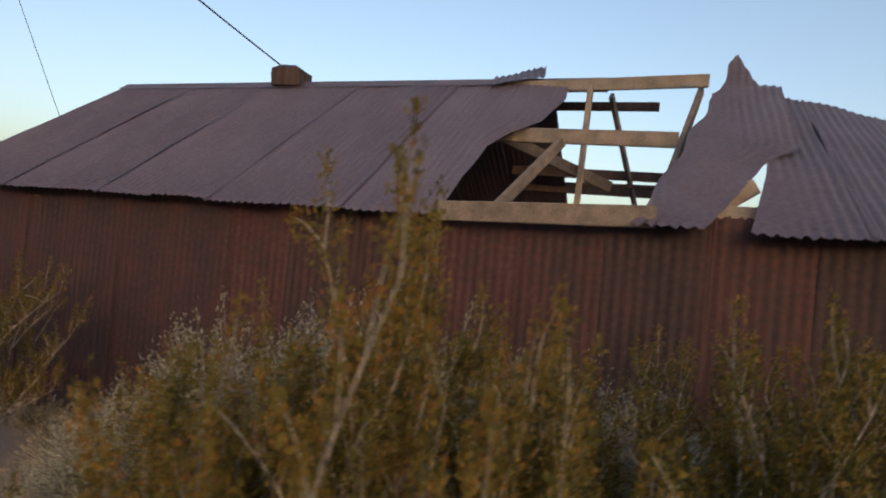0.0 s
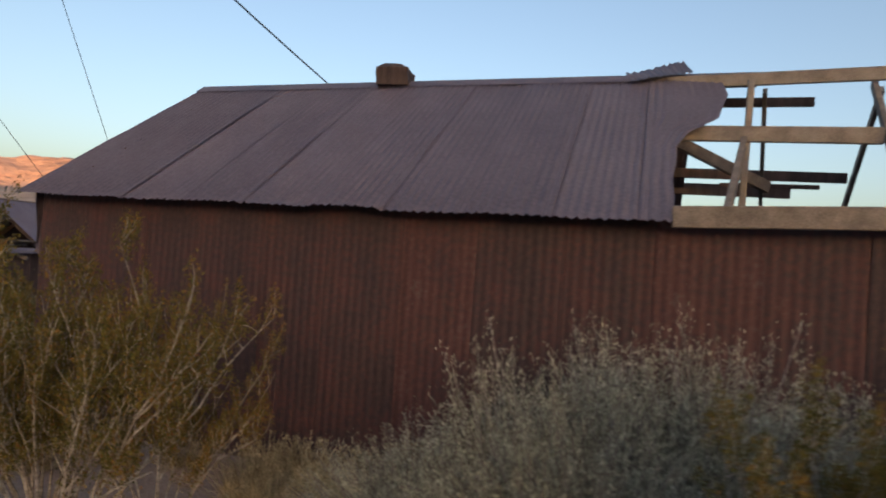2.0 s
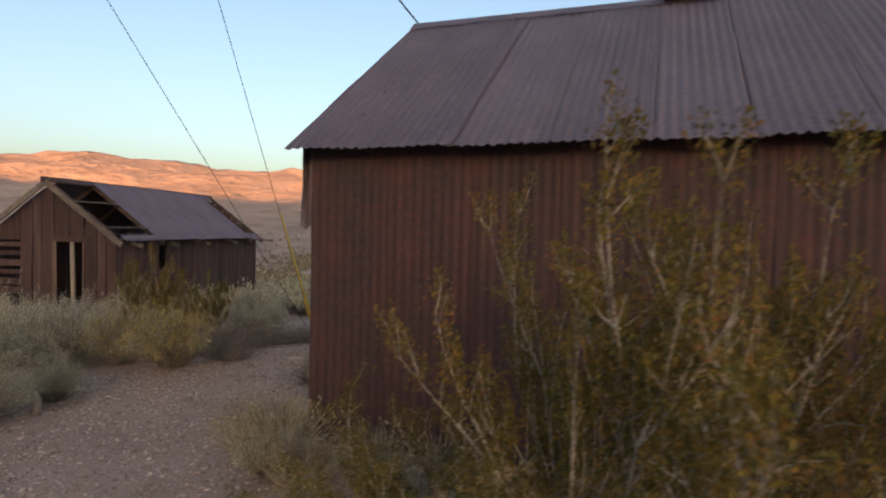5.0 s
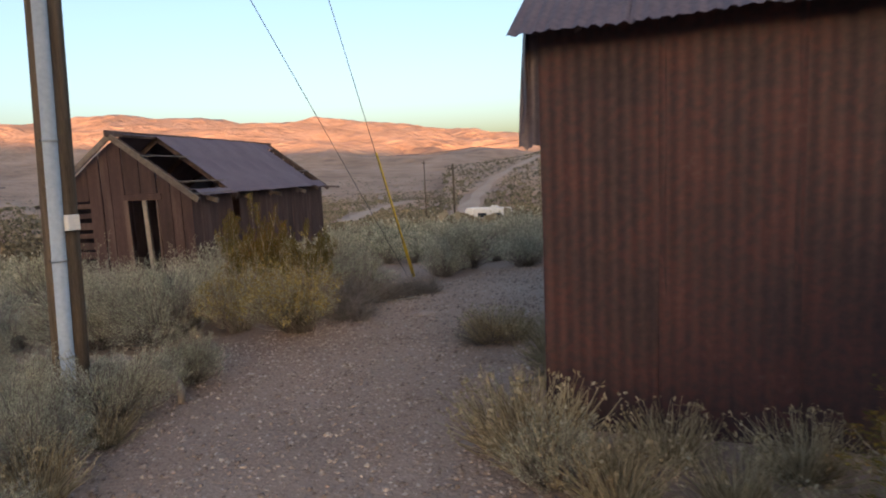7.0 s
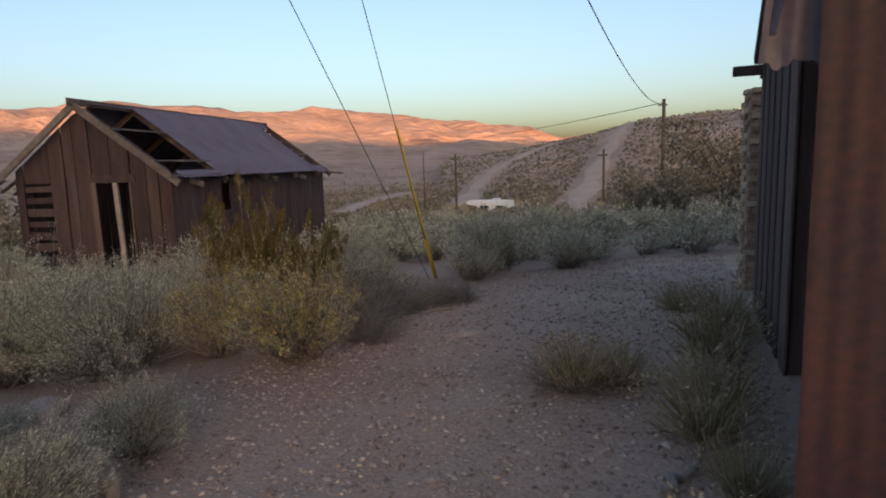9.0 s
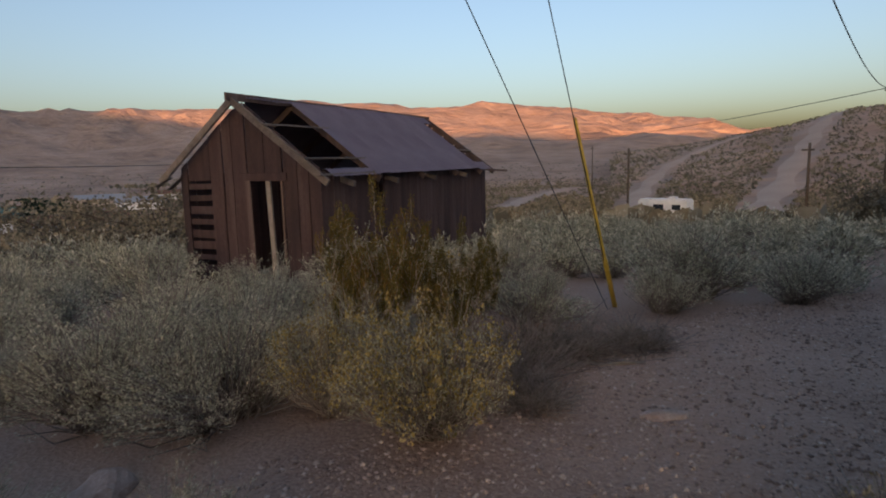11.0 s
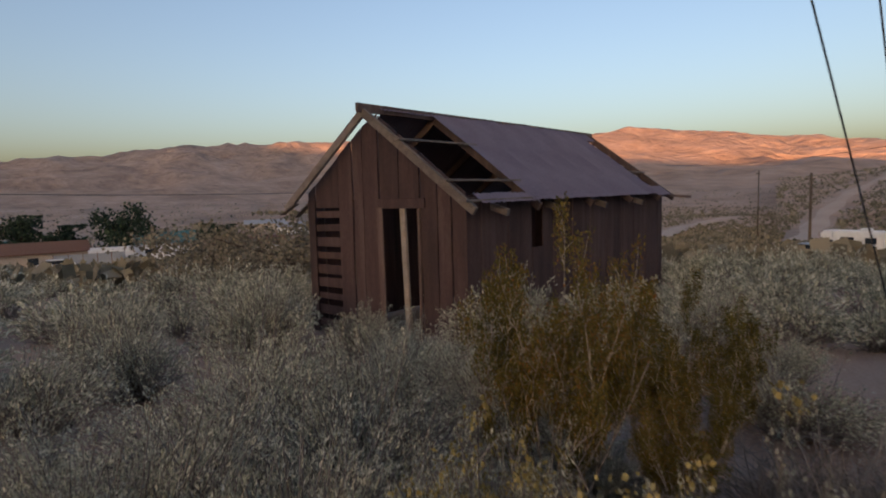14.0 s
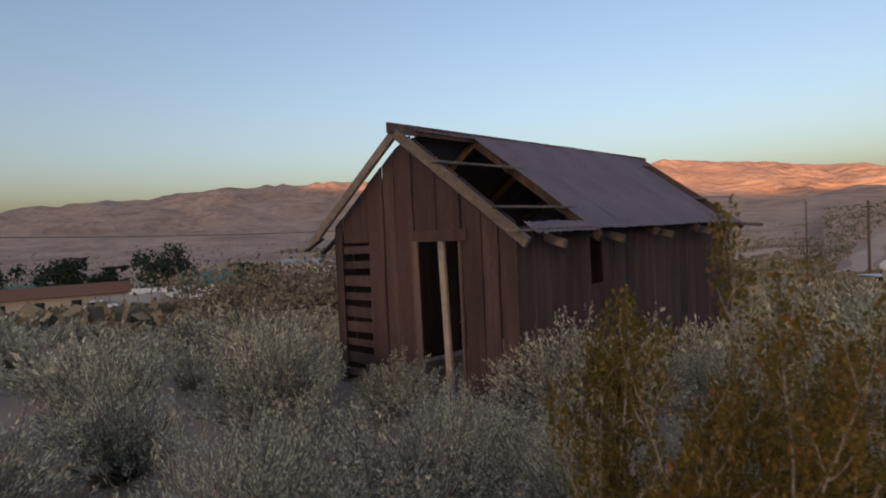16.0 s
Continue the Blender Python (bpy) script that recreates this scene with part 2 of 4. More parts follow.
def terrain(r, head):
    """Height at a distance and heading from the middle of the place."""
    a = radians(head)
    x, y = CX - r * math.sin(a), CY + r * math.cos(a)
    near = local_ground(x, y)
    if r < 16:
        return x, y, near
    valley = lerp_table(r, [(16, 0), (45, -3.4), (80, -6.0), (150, -9), (300, -10), (700, 6), (1500, 30), (2600, 40)])
    back = lerp_table(abs(head), [(0, 1), (95, 1), (130, 0.0), (180, 0.0)])
    if abs(head) > 95:
        valley *= back
    w = min(1, (r - 16) / 20)
    z = near * (1 - w) + w * (near * 0 - 0.35) + valley
    # near hill, crest at about 330 m
    crest = 330 * lerp_table(head, HILL) + 1.5
    if crest > 2:
        up = max(0.0, min(1.0, (r - 95) / 235)) if r < 330 else max(0.0, 1 - (r - 330) / 400)
        z = z + (crest - (-10)) * (up * up * (3 - 2 * up))
    far = 1500 * lerp_table(head, FAR)
    up = max(0.0, min(1.0, (r - 520) / 980)) if r < 1500 else max(0.0, 1 - (r - 1500) / 1500)
    shape = up ** 1.35
    fold = noise.fractal((x * 0.0045, y * 0.0045, 1.7), 1.0, 2.0, 5)
    ridgef = 1 - abs(noise.noise((x * 0.006, y * 0.006, 4.2)))
    z = z * (1 - shape * 0.8) + shape * far + (fold * 26 + (ridgef - .7) * 60 - abs(noise.noise((x * 0.017, y * 0.017, 9))) * 22) * up * (1 - 0.7 * up ** 3)
    if r > 60:
        z += 0.6 * min(1, (r - 60) / 100) * noise.noise((x * 0.03, y * 0.03, 0))
    return x, y, z


def build_ground():
    radii = [0.0]
    r = 0.35
    while r < 16:
        radii.append(r)
        r += 0.35
    while r < 3000:
        radii.append(r)
        r *= 1.035
    n = 420
    # more headings in front than behind
    heads = sorted([-180 + 360 * i / 130 for i in range(130)] + [-28 + 130 * i / 290 for i in range(290)])
    v, f = [], []
    for r in radii:
        for h in heads:
            v.append(terrain(max(r, 0.001), h))
    for j in range(len(radii) - 1):
        for i in range(n):
            a, b = j * n + i, j * n + (i + 1) % n
            f.append((a, b, b + n, a + n))
    me = quick_mesh("ground", v, f, M_GRAVEL)
    me.materials.append(M_HILL)
    first = next(i for i, r in enumerate(radii) if r > 48)
    me.polygons.foreach_set("material_index", [0 if i < first * n else 1 for i in range(len(me.polygons))])
    me.polygons.foreach_set("use_smooth", [True] * len(me.polygons))
    ob = link("ground", me, M_GRAVEL)
    return tagged(ob, "pinkish desert gravel ground rising to dry folded hills", "ground", kind="structure")


build_ground()

# ---- barn ----
EAVE_Y, EAVE_Z, RIDGE_Y, RIDGE_Z, BACK_Y = 10.08, 2.35, 12.64, 4.13, 15.2
X0, X1, WALL_Y, GABLE_X = -7.06, 7.5, 10.30, -6.64
SLOPE = math.hypot(RIDGE_Y - EAVE_Y, RIDGE_Z - EAVE_Z)
PITCH = math.degrees(math.atan2(RIDGE_Z - EAVE_Z, RIDGE_Y - EAVE_Y))


def build_barn():
    barn = empty("barn", pose(0, 0, 0), "long derelict barn clad in rusty corrugated iron, roof torn open", "barn")
    # front roof sheets; s runs from eave to ridge
    def cover(x):
        return pose(x, EAVE_Y, EAVE_Z, PITCH)
    def sag(x):
        return min(0.95, max(0.0, 0.10 + 0.21 * (x - 1.2)))
    step, k, x = 0.66, 0, X0
    while x < -0.95 - 0.05:
        last = x + step > -1.0
        right = (lambda s: float(np.interp(s, (0, .44, .52, .60, .80, .92, 1), (.22, .27, .42, .62, .76, .70, .66))) + 0.014 * math.sin(s * 61) + 0.012 * math.sin(s * 23)) if last else None
        me = sheet_mesh("roof_sheet", step + 0.06, SLOPE + 0.02, M_ROOF, seed=k, wobble=0.012, right=right, ragged=0.012)
        ob = link("roof_sheet", me, M_ROOF, barn)
        ob.matrix_world = cover(x) @ pose(0, random.uniform(-.02, .01), 0.006 * (k % 2) + 0.004, 0, random.uniform(-.25, .35))
        x, k = x + step, k + 1
    # right part, torn open along its left side
    me = sheet_mesh("roof_sheet", 1.15, SLOPE + 0.26, M_ROOF, seed=50, wobble=0.05, left=lambda s: 0.68 * s ** 0.9 + 0.025 * math.sin(s * 23),
                    right=lambda s: 0.46 + 0.43 * s / 0.33 if s < 0.33 else min(1.15, 0.89 + (s - 0.33) * 3), ragged=0.02, rows=30)
    for q in me.vertices:
        q.co.z -= 0.09 * max(0.0, q.co.x - 0.6) * q.co.y / SLOPE
        if q.co.y > SLOPE * 0.97:   # only the curled tip stands over the ridge
            q.co.y = SLOPE * 0.97 + (q.co.y - SLOPE * 0.97) * max(0.0, 1 - abs(q.co.x - 0.74) / 0.2)
            q.co.z += (q.co.y - SLOPE * 0.97) * 0.5
    ob = link("roof_sheet", me, M_ROOF, barn, "torn and curled rusty roof sheet")
    ob.matrix_world = cover(0.50) @ pose(0, 0, 0.05, -1)
    x = 1.20
    while x < X1:
        left = (lambda s: 0.02 + 0.17 * min(1, s / 0.33)) if x < 1.3 else None
        me = sheet_mesh("roof_sheet", step + 0.06, SLOPE + 0.02, M_ROOF, seed=k, wobble=0.03, ragged=0.015, left=left, rows=14)
        ob = link("roof_sheet", me, M_ROOF, barn)
        for q in me.vertices:   # the ridge sags towards the far end
            q.co.z -= sag(x + q.co.x) * q.co.y / SLOPE / math.cos(radians(PITCH))
        ob.matrix_world = cover(x) @ pose(0, random.uniform(-.03, .01), 0.05 + 0.008 * (k % 2), 0)
        x, k = x + step, k + 1
    # back slope
    x = X0 + 0.43
    while x < X1:
        if not (-0.75 < x + 0.35 < 2.5):
            me = sheet_mesh("roof_sheet", step + 0.06, SLOPE, M_ROOF, seed=k, per=4)
            ob = link("roof_sheet", me, M_ROOF, barn)
            ob.matrix_world = pose(x + step + 0.06, BACK_Y, EAVE_Z - (0.1 if x > 1 else 0), PITCH - (2.5 + 4.5 * min(3.5, x - 1) if x > 1 else 0), 0, 180) @ pose(0, 0, 0.006 * (k % 2))
        x, k = x + step, k + 1
    # ridge lumps: a crumpled vent cap and a lifted sheet end
    def lump(name, x, w, h, y, label):
        bm = bmesh.new()
        bmesh.ops.create_cube(bm, size=1)
        bmesh.ops.subdivide_edges(bm, edges=list(bm.edges), cuts=3, use_grid_fill=True)
        for q in bm.verts:
            c = q.co
            rr = max(abs(c.x), abs(c.y)) * 2
            c.z -= 0.30 * rr * rr * (c.z > 0) + 0.06 * noise.noise((c.x * 4, c.y * 4, x))
            c.x += 0.07 * noise.noise((c.z * 3, c.y * 3, x + 5))
        bmesh.ops.scale(bm, vec=(w, w * 0.9, h), verts=bm.verts)
        me = bpy.data.meshes.new(name)
        bm.to_mesh(me)
        bm.free()
        ob = link(name, me, M_DARKWOOD, barn, label)
        ob.matrix_world = pose(x, y, RIDGE_Z + h * 0.32, 0, 0, 8)
    lump("ridge_vent", -4.15, 0.40, 0.31, RIDGE_Y, "crumpled dark metal vent cap on the ridge")
    me = sheet_mesh("ridge_flap", 0.62, 0.5, M_ROOF, wobble=0.05, seed=77, ragged=0.03)
    ob = link("ridge_flap", me, M_ROOF, barn, "lifted bent end of a roof sheet")
    ob.matrix_world = pose(-1.30, RIDGE_Y - 0.24, RIDGE_Z - 0.10, 30, -10, 6)
    x = X0
    while x < -0.9:
        v, f = [], []
        for i in range(9):
            for sx, dz in ((-.16, -.105), (0, .012), (.16, -.105)):
                v.append((x + 1.02 * i / 8, RIDGE_Y + sx, RIDGE_Z + dz + 0.018 + 0.008 * noise.noise((x + i, sx, 2))))
        for i in range(8):
            for j in range(2):
                a = i * 3 + j
                f.append((a, a + 1, a + 4, a + 3))
        me = mesh("ridge_cap", v, f)
        me.materials.append(M_ROOF)
        link("ridge_cap", me, M_ROOF, barn)
        x += 1.0
    # front wall sheets
    x, k = X0 + 0.13, 100
    while x < X1 - 0.1:
        g = local_ground(x, WALL_Y) - 0.06
        me = sheet_mesh("wall_sheet", 0.70, EAVE_Z + 0.08 + (0.06 if x > 0.3 else 0) - g, M_WALL, seed=k, wobble=0.014, rows=12, ragged=0.015, amp=0.005)
        ob = link("wall_sheet", me, M_WALL, barn)
        ob.matrix_world = pose(x, WALL_Y - 0.006 * (k % 2), g, 90)
        x, k = x + 0.66, k + 1
    # fascia plank where the roof is gone, and along the plate
    beam("wall_plate", (-0.90, EAVE_Y + 0.06, EAVE_Z + 0.045), (0.66, EAVE_Y + 0.06, EAVE_Z + 0.10), 0.045, 0.15, M_PALEWOOD, barn, "pale weathered fascia plank")
    beam("loose_board", (0.80, WALL_Y + 0.12, EAVE_Z + 0.14), (1.30, WALL_Y + 0.15, EAVE_Z + 0.15), 0.04, 0.17, M_PALEWOOD, barn, "pale board showing through the torn roof")
    beam("loose_board", (0.95, WALL_Y + 0.30, EAVE_Z + 0.16), (1.30, WALL_Y + 0.42, EAVE_Z + 0.42), 0.04, 0.12, M_PALEWOOD, barn)
    beam("wall_plate", (X0 + .15, WALL_Y + 0.10, EAVE_Z - 0.06), (X1, WALL_Y + 0.10, EAVE_Z - 0.06), 0.09, 0.09, M_DARKWOOD, barn)
    beam("wall_plate", (X0 + .15, BACK_Y - .3, EAVE_Z - 0.06), (X1, BACK_Y - .3, EAVE_Z - 0.06), 0.09, 0.09, M_DARKWOOD, barn)
    # ridge board, purlins, rafters and posts in the gap
    beam("ridge_beam", (-1.6, RIDGE_Y - 0.05, RIDGE_Z - 0.10), (0.98, 12.3, RIDGE_Z - 0.12), 0.045, 0.13, M_PALEWOOD, barn)
    beam("ridge_beam", (-1.2, RIDGE_Y + 0.25, RIDGE_Z - 0.22), (0.52, RIDGE_Y + 0.2, RIDGE_Z - 0.24), 0.04, 0.10, M_DARKWOOD, barn)
    beam("purlin", (-1.3, 11.62, 3.30), (0.75, 11.55, 3.26), 0.05, 0.14, M_PALEWOOD, barn)
    beam("purlin", (-1.3, 13.75, 3.27), (1.1, 13.75, 3.24), 0.05, 0.12, M_DARKWOOD, barn)
    beam("purlin", (-1.3, 14.1, 3.12), (0.6, 14.1, 3.10), 0.05, 0.15, M_DARKWOOD, barn)
    for x in (-6.7, -5.2, -3.7, -2.2):
        beam("rafter", (x, WALL_Y, EAVE_Z + .04), (x, RIDGE_Y, RIDGE_Z - 0.08), 0.045, 0.1, M_DARKWOOD, barn)
        beam("rafter", (x, BACK_Y - .2, EAVE_Z + .04), (x, RIDGE_Y, RIDGE_Z - 0.08), 0.045, 0.1, M_DARKWOOD, barn)
    beam("rafter", (-0.55, WALL_Y, EAVE_Z + .04), (-0.28, 11.62, 3.24), 0.05, 0.10, M_PALEWOOD, barn)
    beam("rafter", (0.62, WALL_Y + .2, EAVE_Z + .06), (0.92, RIDGE_Y - .2, RIDGE_Z - 0.17), 0.05, 0.09, M_PALEWOOD, barn)
    beam("rafter", (0.42, BACK_Y - .3, EAVE_Z + .02), (0.02, RIDGE_Y, RIDGE_Z - 0.17), 0.045, 0.09, M_PALEWOOD, barn)
    beam("rafter", (1.25, BACK_Y - .3, EAVE_Z + .02), (1.05, RIDGE_Y, RIDGE_Z - 0.17), 0.045, 0.09, M_PALEWOOD, barn)
    beam("strut", (-0.20, 12.2, 1.9), (-0.16, 12.3, RIDGE_Z - 0.15), 0.06, 0.06, M_PALEWOOD, barn)
    beam("strut", (-1.2, 11.7, 3.42), (0.1, 12.6, 2.95), 0.05, 0.12, M_PALEWOOD, barn, "fallen slanting board")
    beam("purlin", (-0.3, 13.2, 3.05), (0.7, 13.2, 3.05), 0.03, 0.05, M_DARKWOOD, barn)
    for x in (2.4, 3.9, 5.4, 6.9):
        beam("rafter", (x, WALL_Y, EAVE_Z - .04), (x, RIDGE_Y - .05, RIDGE_Z - 0.14 - sag(x)), 0.045, 0.1, M_DARKWOOD, barn)
        beam("rafter", (x, BACK_Y - .2, EAVE_Z - .14), (x, RIDGE_Y + .05, RIDGE_Z - 0.2 - sag(x)), 0.045, 0.1, M_DARKWOOD, barn)
    # gable boards, with a doorway next to the front corner
    y, k = WALL_Y + 0.08, 0
    while y < BACK_Y - 0.3:
        w = random.uniform(0.17, 0.22)
        ym = y + w / 2
        top = RIDGE_Z - abs(ym - RIDGE_Y) * (RIDGE_Z - EAVE_Z) / (RIDGE_Y - EAVE_Y) - 0.06
        g = local_ground(GABLE_X, ym) - 0.05
        lo = g if not (WALL_Y + 0.05 < ym < WALL_Y + 2.45) else 2.45
        beam("gable_board", (GABLE_X + 0.012 * (k % 2), ym, lo), (GABLE_X + 0.012 * (k % 2), ym, top), 0.024, w - 0.006, M_DARKWOOD, barn)
        y, k = y + w, k + 1
    y = WALL_Y + 0.08
    while y < BACK_Y - 0.3:
        ym = y + 0.15
        top = RIDGE_Z - abs(ym - RIDGE_Y) * (RIDGE_Z - EAVE_Z) / (RIDGE_Y - EAVE_Y) - 0.06
        beam("gable_board", (X1 - 0.2, ym, 0.3), (X1 - 0.2, ym, top), 0.024, 0.296, M_DARKWOOD, barn)
        y += 0.3
    beam("door_post", (GABLE_X + .06, WALL_Y + 2.5, -0.15), (GABLE_X + .06, WALL_Y + 2.5, 2.5), 0.09, 0.09, M_DARKWOOD, barn)
    # Post coloured near black to stand in for shade in the corner gap.
    beam("corner_post", (GABLE_X + .05, WALL_Y + 0.07, -0.05), (GABLE_X + .05, WALL_Y + 0.07, EAVE_Z - 0.1), 0.09, 0.09, M_BLACK, barn)
    # back wall boards
    x = X0 + 0.46
    while x < X1 - 0.2:
        beam("back_board", (x + .15, BACK_Y - 0.25, -0.2), (x + .15, BACK_Y - 0.25, EAVE_Z - 0.02), 0.297, 0.024, M_DARKWOOD, barn)
        x += 0.3
    # bent sheet hanging off the gable near the corner, and the beam end over it
    v, f = [], []
    for i in range(15):
        q = i / 14
        yy = 10.24 + 0.42 * q
        for j in range(7):
            p = j / 6
            bulge = 0.05 * p + 0.012 * math.sin(yy * 2 * math.pi / 0.09) + 0.03 * noise.noise((yy * 3, p * 2, 4))
            zt = EAVE_Z + (yy - EAVE_Y) * 0.69
            v.append((X0 + 0.06 - bulge, yy + 0.10 * p * (1 - q), zt - (0.62 + 0.02 * math.sin(i * 2.3)) * p))
    for i in range(14):
        for j in range(6):
            q = i * 7 + j
            f.append((q, q + 1, q + 8, q + 7))
    me = mesh("bent_sheet", v, f, True)
    me.materials.append(M_ROOF)
    link("bent_sheet", me, M_ROOF, barn, "bent roof sheet hanging off the verge")
    me = sheet_mesh("bent_sheet", 0.20, 0.72, M_ROOF, wobble=0.02, seed=12, ragged=0.02, left=lambda q: 0.05 * q, rows=8)
    ob = link("bent_sheet", me, M_ROOF, barn, "bent roof sheet closing the corner under the eave")
    ob.matrix_world = pose(-7.08, 10.37, 1.76, 90, 0, 0)
    beam("beam_end", (-6.66, 15.0, 2.28), (-6.2, 15.0, 2.28), 0.1, 0.12, M_DARKWOOD, barn)
    return barn


build_barn()

# ---- shed ----
SH = Matrix.Translation((-14.84, 15.52, 0)) @ Matrix.Rotation(0.205, 4, 'Z')
SG, SE, SR, SW, SL = -0.50, 1.41, 2.67, 1.72, 6.78


def build_shed():
    # local: x runs to the right along the front (0 at the right eave, -2*SW at the left), y back, z up
    shed = empty("shed", SH, "small derelict wooden shed with gable roof, sheets missing from roof", "shed")

    def put(ob):
        ob.matrix_parent_inverse = Matrix.Identity(4)
        return ob
    rise = SR - SE
    sl = math.hypot(SW, rise)
    pitch = math.degrees(math.atan2(rise, SW))
    wr, wl, fy, by = -0.22, -2 * SW + 0.28, 0.23, SL + 0.02

    def roof_z(x):
        return SR - abs(x + SW) * rise / SW

    def roof_sheet(y0, y1, s0, s1, side, seed, name="roof_sheet", lift=0.02):
        me = sheet_mesh(name, y1 - y0, (s1 - s0) * sl, M_SHEDROOF, pitch=0.09, amp=0.006, rows=5, per=4, wobble=0.015, seed=seed, ragged=0.012)
        ob = link(name, me, M_SHEDROOF, shed)
        if side > 0:
            ob.matrix_basis = Matrix.Translation((-SW * s0, y0, SE + rise * s0 + lift)) @ Matrix(((0, -math.cos(radians(pitch)), math.sin(radians(pitch)), 0), (1, 0, 0, 0), (0, math.sin(radians(pitch)), math.cos(radians(pitch)), 0), (0, 0, 0, 1)))
        else:
            ob.matrix_basis = Matrix.Translation((-2 * SW + SW * s0, y1, SE + rise * s0 + lift)) @ Matrix(((0, math.cos(radians(pitch)), -math.sin(radians(pitch)), 0), (-1, 0, 0, 0), (0, math.sin(radians(pitch)), math.cos(radians(pitch)), 0), (0, 0, 0, 1)))
        return put(ob)
    # right slope: open bay at the front, narrow slot at the back
    y, k = 1.40, 0
    while y < 5.85:
        roof_sheet(y, min(y + 0.86, 6.0), -0.02, 1.02, 1, k, lift=0.03 + 0.004 * (k % 2))
        y, k = y + 0.82, k + 1
    roof_sheet(0.35, 1.6, 0.97, 1.03, 1, 40)
    roof_sheet(5.9, 6.45, 0.86, 1.02, 1, 41)
    roof_sheet(5.9, 6.6, -0.03, 0.10, 1, 42)
    roof_sheet(0.25, 1.55, -0.02, 0.07, 1, 43)
    # left slope, loose at the front
    y = 0.5
    while y < 6.3:
        roof_sheet(y, min(y + 0.86, 6.6), 0.02, 0.97, -1, k, lift=0.035)
        y, k = y + 0.82, k + 1
    # rafters
    for y in (0.05, 1.5, 3.1, 4.6, 5.95, 6.7):
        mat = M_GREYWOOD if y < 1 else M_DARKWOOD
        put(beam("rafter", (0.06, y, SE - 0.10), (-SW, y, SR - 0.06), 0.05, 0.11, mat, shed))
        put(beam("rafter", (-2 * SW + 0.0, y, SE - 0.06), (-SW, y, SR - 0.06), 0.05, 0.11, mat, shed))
    # purlins over the open bay and projecting plate ends
    for s, w in ((0.20, 0.09), (0.62, 0.08)):
        put(beam("purlin", (-SW * s, -0.02, SE + rise * s + 0.015), (-SW * s, 1.62, SE + rise * s + 0.015), w, 0.03, M_GREYWOOD, shed))
    put(beam("purlin", (-0.05, -0.04, SE + 0.02), (-0.05, 1.60, SE + 0.03), 0.10, 0.03, M_GREYWOOD, shed))
    put(beam("ridge_board", (-SW, -0.06, SR - 0.01), (-SW, SL, SR - 0.01), 0.04, 0.12, M_DARKWOOD, shed))
    put(beam("purlin", (-SW * .35, 5.9, SE + rise * .35 + .01), (-SW * .35, 6.8, SE + rise * .35 - .01), 0.09, 0.03, M_GREYWOOD, shed))
    put(beam("plate_end", (-0.12, 6.5, SE - 0.03), (0.30, 6.95, SE - 0.08), 0.10, 0.05, M_DARKWOOD, shed))
    for y in (0.75, 2.1, 3.6, 5.1):
        put(beam("rafter_tail", (-0.3, y, SE - 0.03), (0.05, y, SE - 0.14), 0.07, 0.09, M_GREYWOOD, shed))
    for k2 in range(3):
        put(beam("loose_board", (-2 * SW + 0.25, 0.05 + .25 * k2, SE + 0.02), (-2 * SW - 0.08 - .04 * k2, 0.02 + .3 * k2, SE - 0.14 - .05 * k2), 0.09, 0.025, M_GREYWOOD, shed))
    # front boards; door opening and a slatted opening
    dr, dl, dt = -0.94, -1.66, 1.36
    sr_, sl_, st = -2.48, -3.0, 1.36
    x, k = wl, 0
    bounds = [wl, -3.0, -2.48, -2.18, -1.97, dl, -1.3, dr, -0.66, -0.44, wr]
    for a, b in zip(bounds, bounds[1:]):
        mid = (a + b) / 2
        top = roof_z(mid) - 0.10
        lo = SG
        if sl_ - .01 < a and b < sr_ + .01:
            lo = st
        if dl - .01 < a and b < dr + .01:
            lo = dt
        z0, z1 = lo, top
        n = 10
        v, f = [], []
        for j in range(n + 1):
            z = z0 + (z1 - z0) * j / n
            la = a + 0.012 + 0.012 * noise.noise((a * 9, z * 3, 1))
            lb = b - 0.010 + 0.012 * noise.noise((b * 9, z * 3, 2))
            ta, tb = min(z, roof_z(la) - 0.05), min(z, roof_z(lb) - 0.05)
            if j == n:
                ta, tb = roof_z(la) - 0.05, roof_z(lb) - 0.05
            yy = fy + 0.012 * (k % 2) + 0.012 * noise.noise((mid * 3, z, 7))
            v += [(la, yy, ta), (lb, yy, tb), (lb, yy + 0.024, tb), (la, yy + 0.024, ta)]
        for j in range(n):
            q = j * 4
            for i in range(4):
                f.append((q + i, q + (i + 1) % 4, q + 4 + (i + 1) % 4, q + 4 + i))
        f += [(3, 2, 1, 0), (n * 4, n * 4 + 1, n * 4 + 2, n * 4 + 3)]
        me = mesh("front_board", v, f)
        me.materials.append(M_REDWOOD)
        put(link("front_board", me, M_REDWOOD, shed))
        k += 1
    for j in range(9):
        z = SG + 0.16 + j * 0.2
        put(beam("slat", (sl_ - 0.06, fy + 0.05, z), (sr_ + 0.06, fy + 0.05, z + random.uniform(-.02, .03)), 0.02, random.choice((0.09, 0.10, 0.14)), M_REDWOOD, shed))
    put(beam("door_lintel", (dl - 0.1, fy - 0.015, dt + 0.05), (dr + 0.1, fy - 0.015, dt + 0.05), 0.024, 0.13, M_REDWOOD, shed))
    put(beam("door_jamb", (dl + 0.05, fy - 0.02, SG), (dl + 0.03, fy - 0.02, dt), 0.10, 0.03, M_DARKWOOD, shed))
    put(beam("door_jamb", (dr - 0.015, fy - 0.0, SG), (dr - 0.015, fy - 0.0, dt), 0.04, 0.04, M_DARKWOOD, shed))
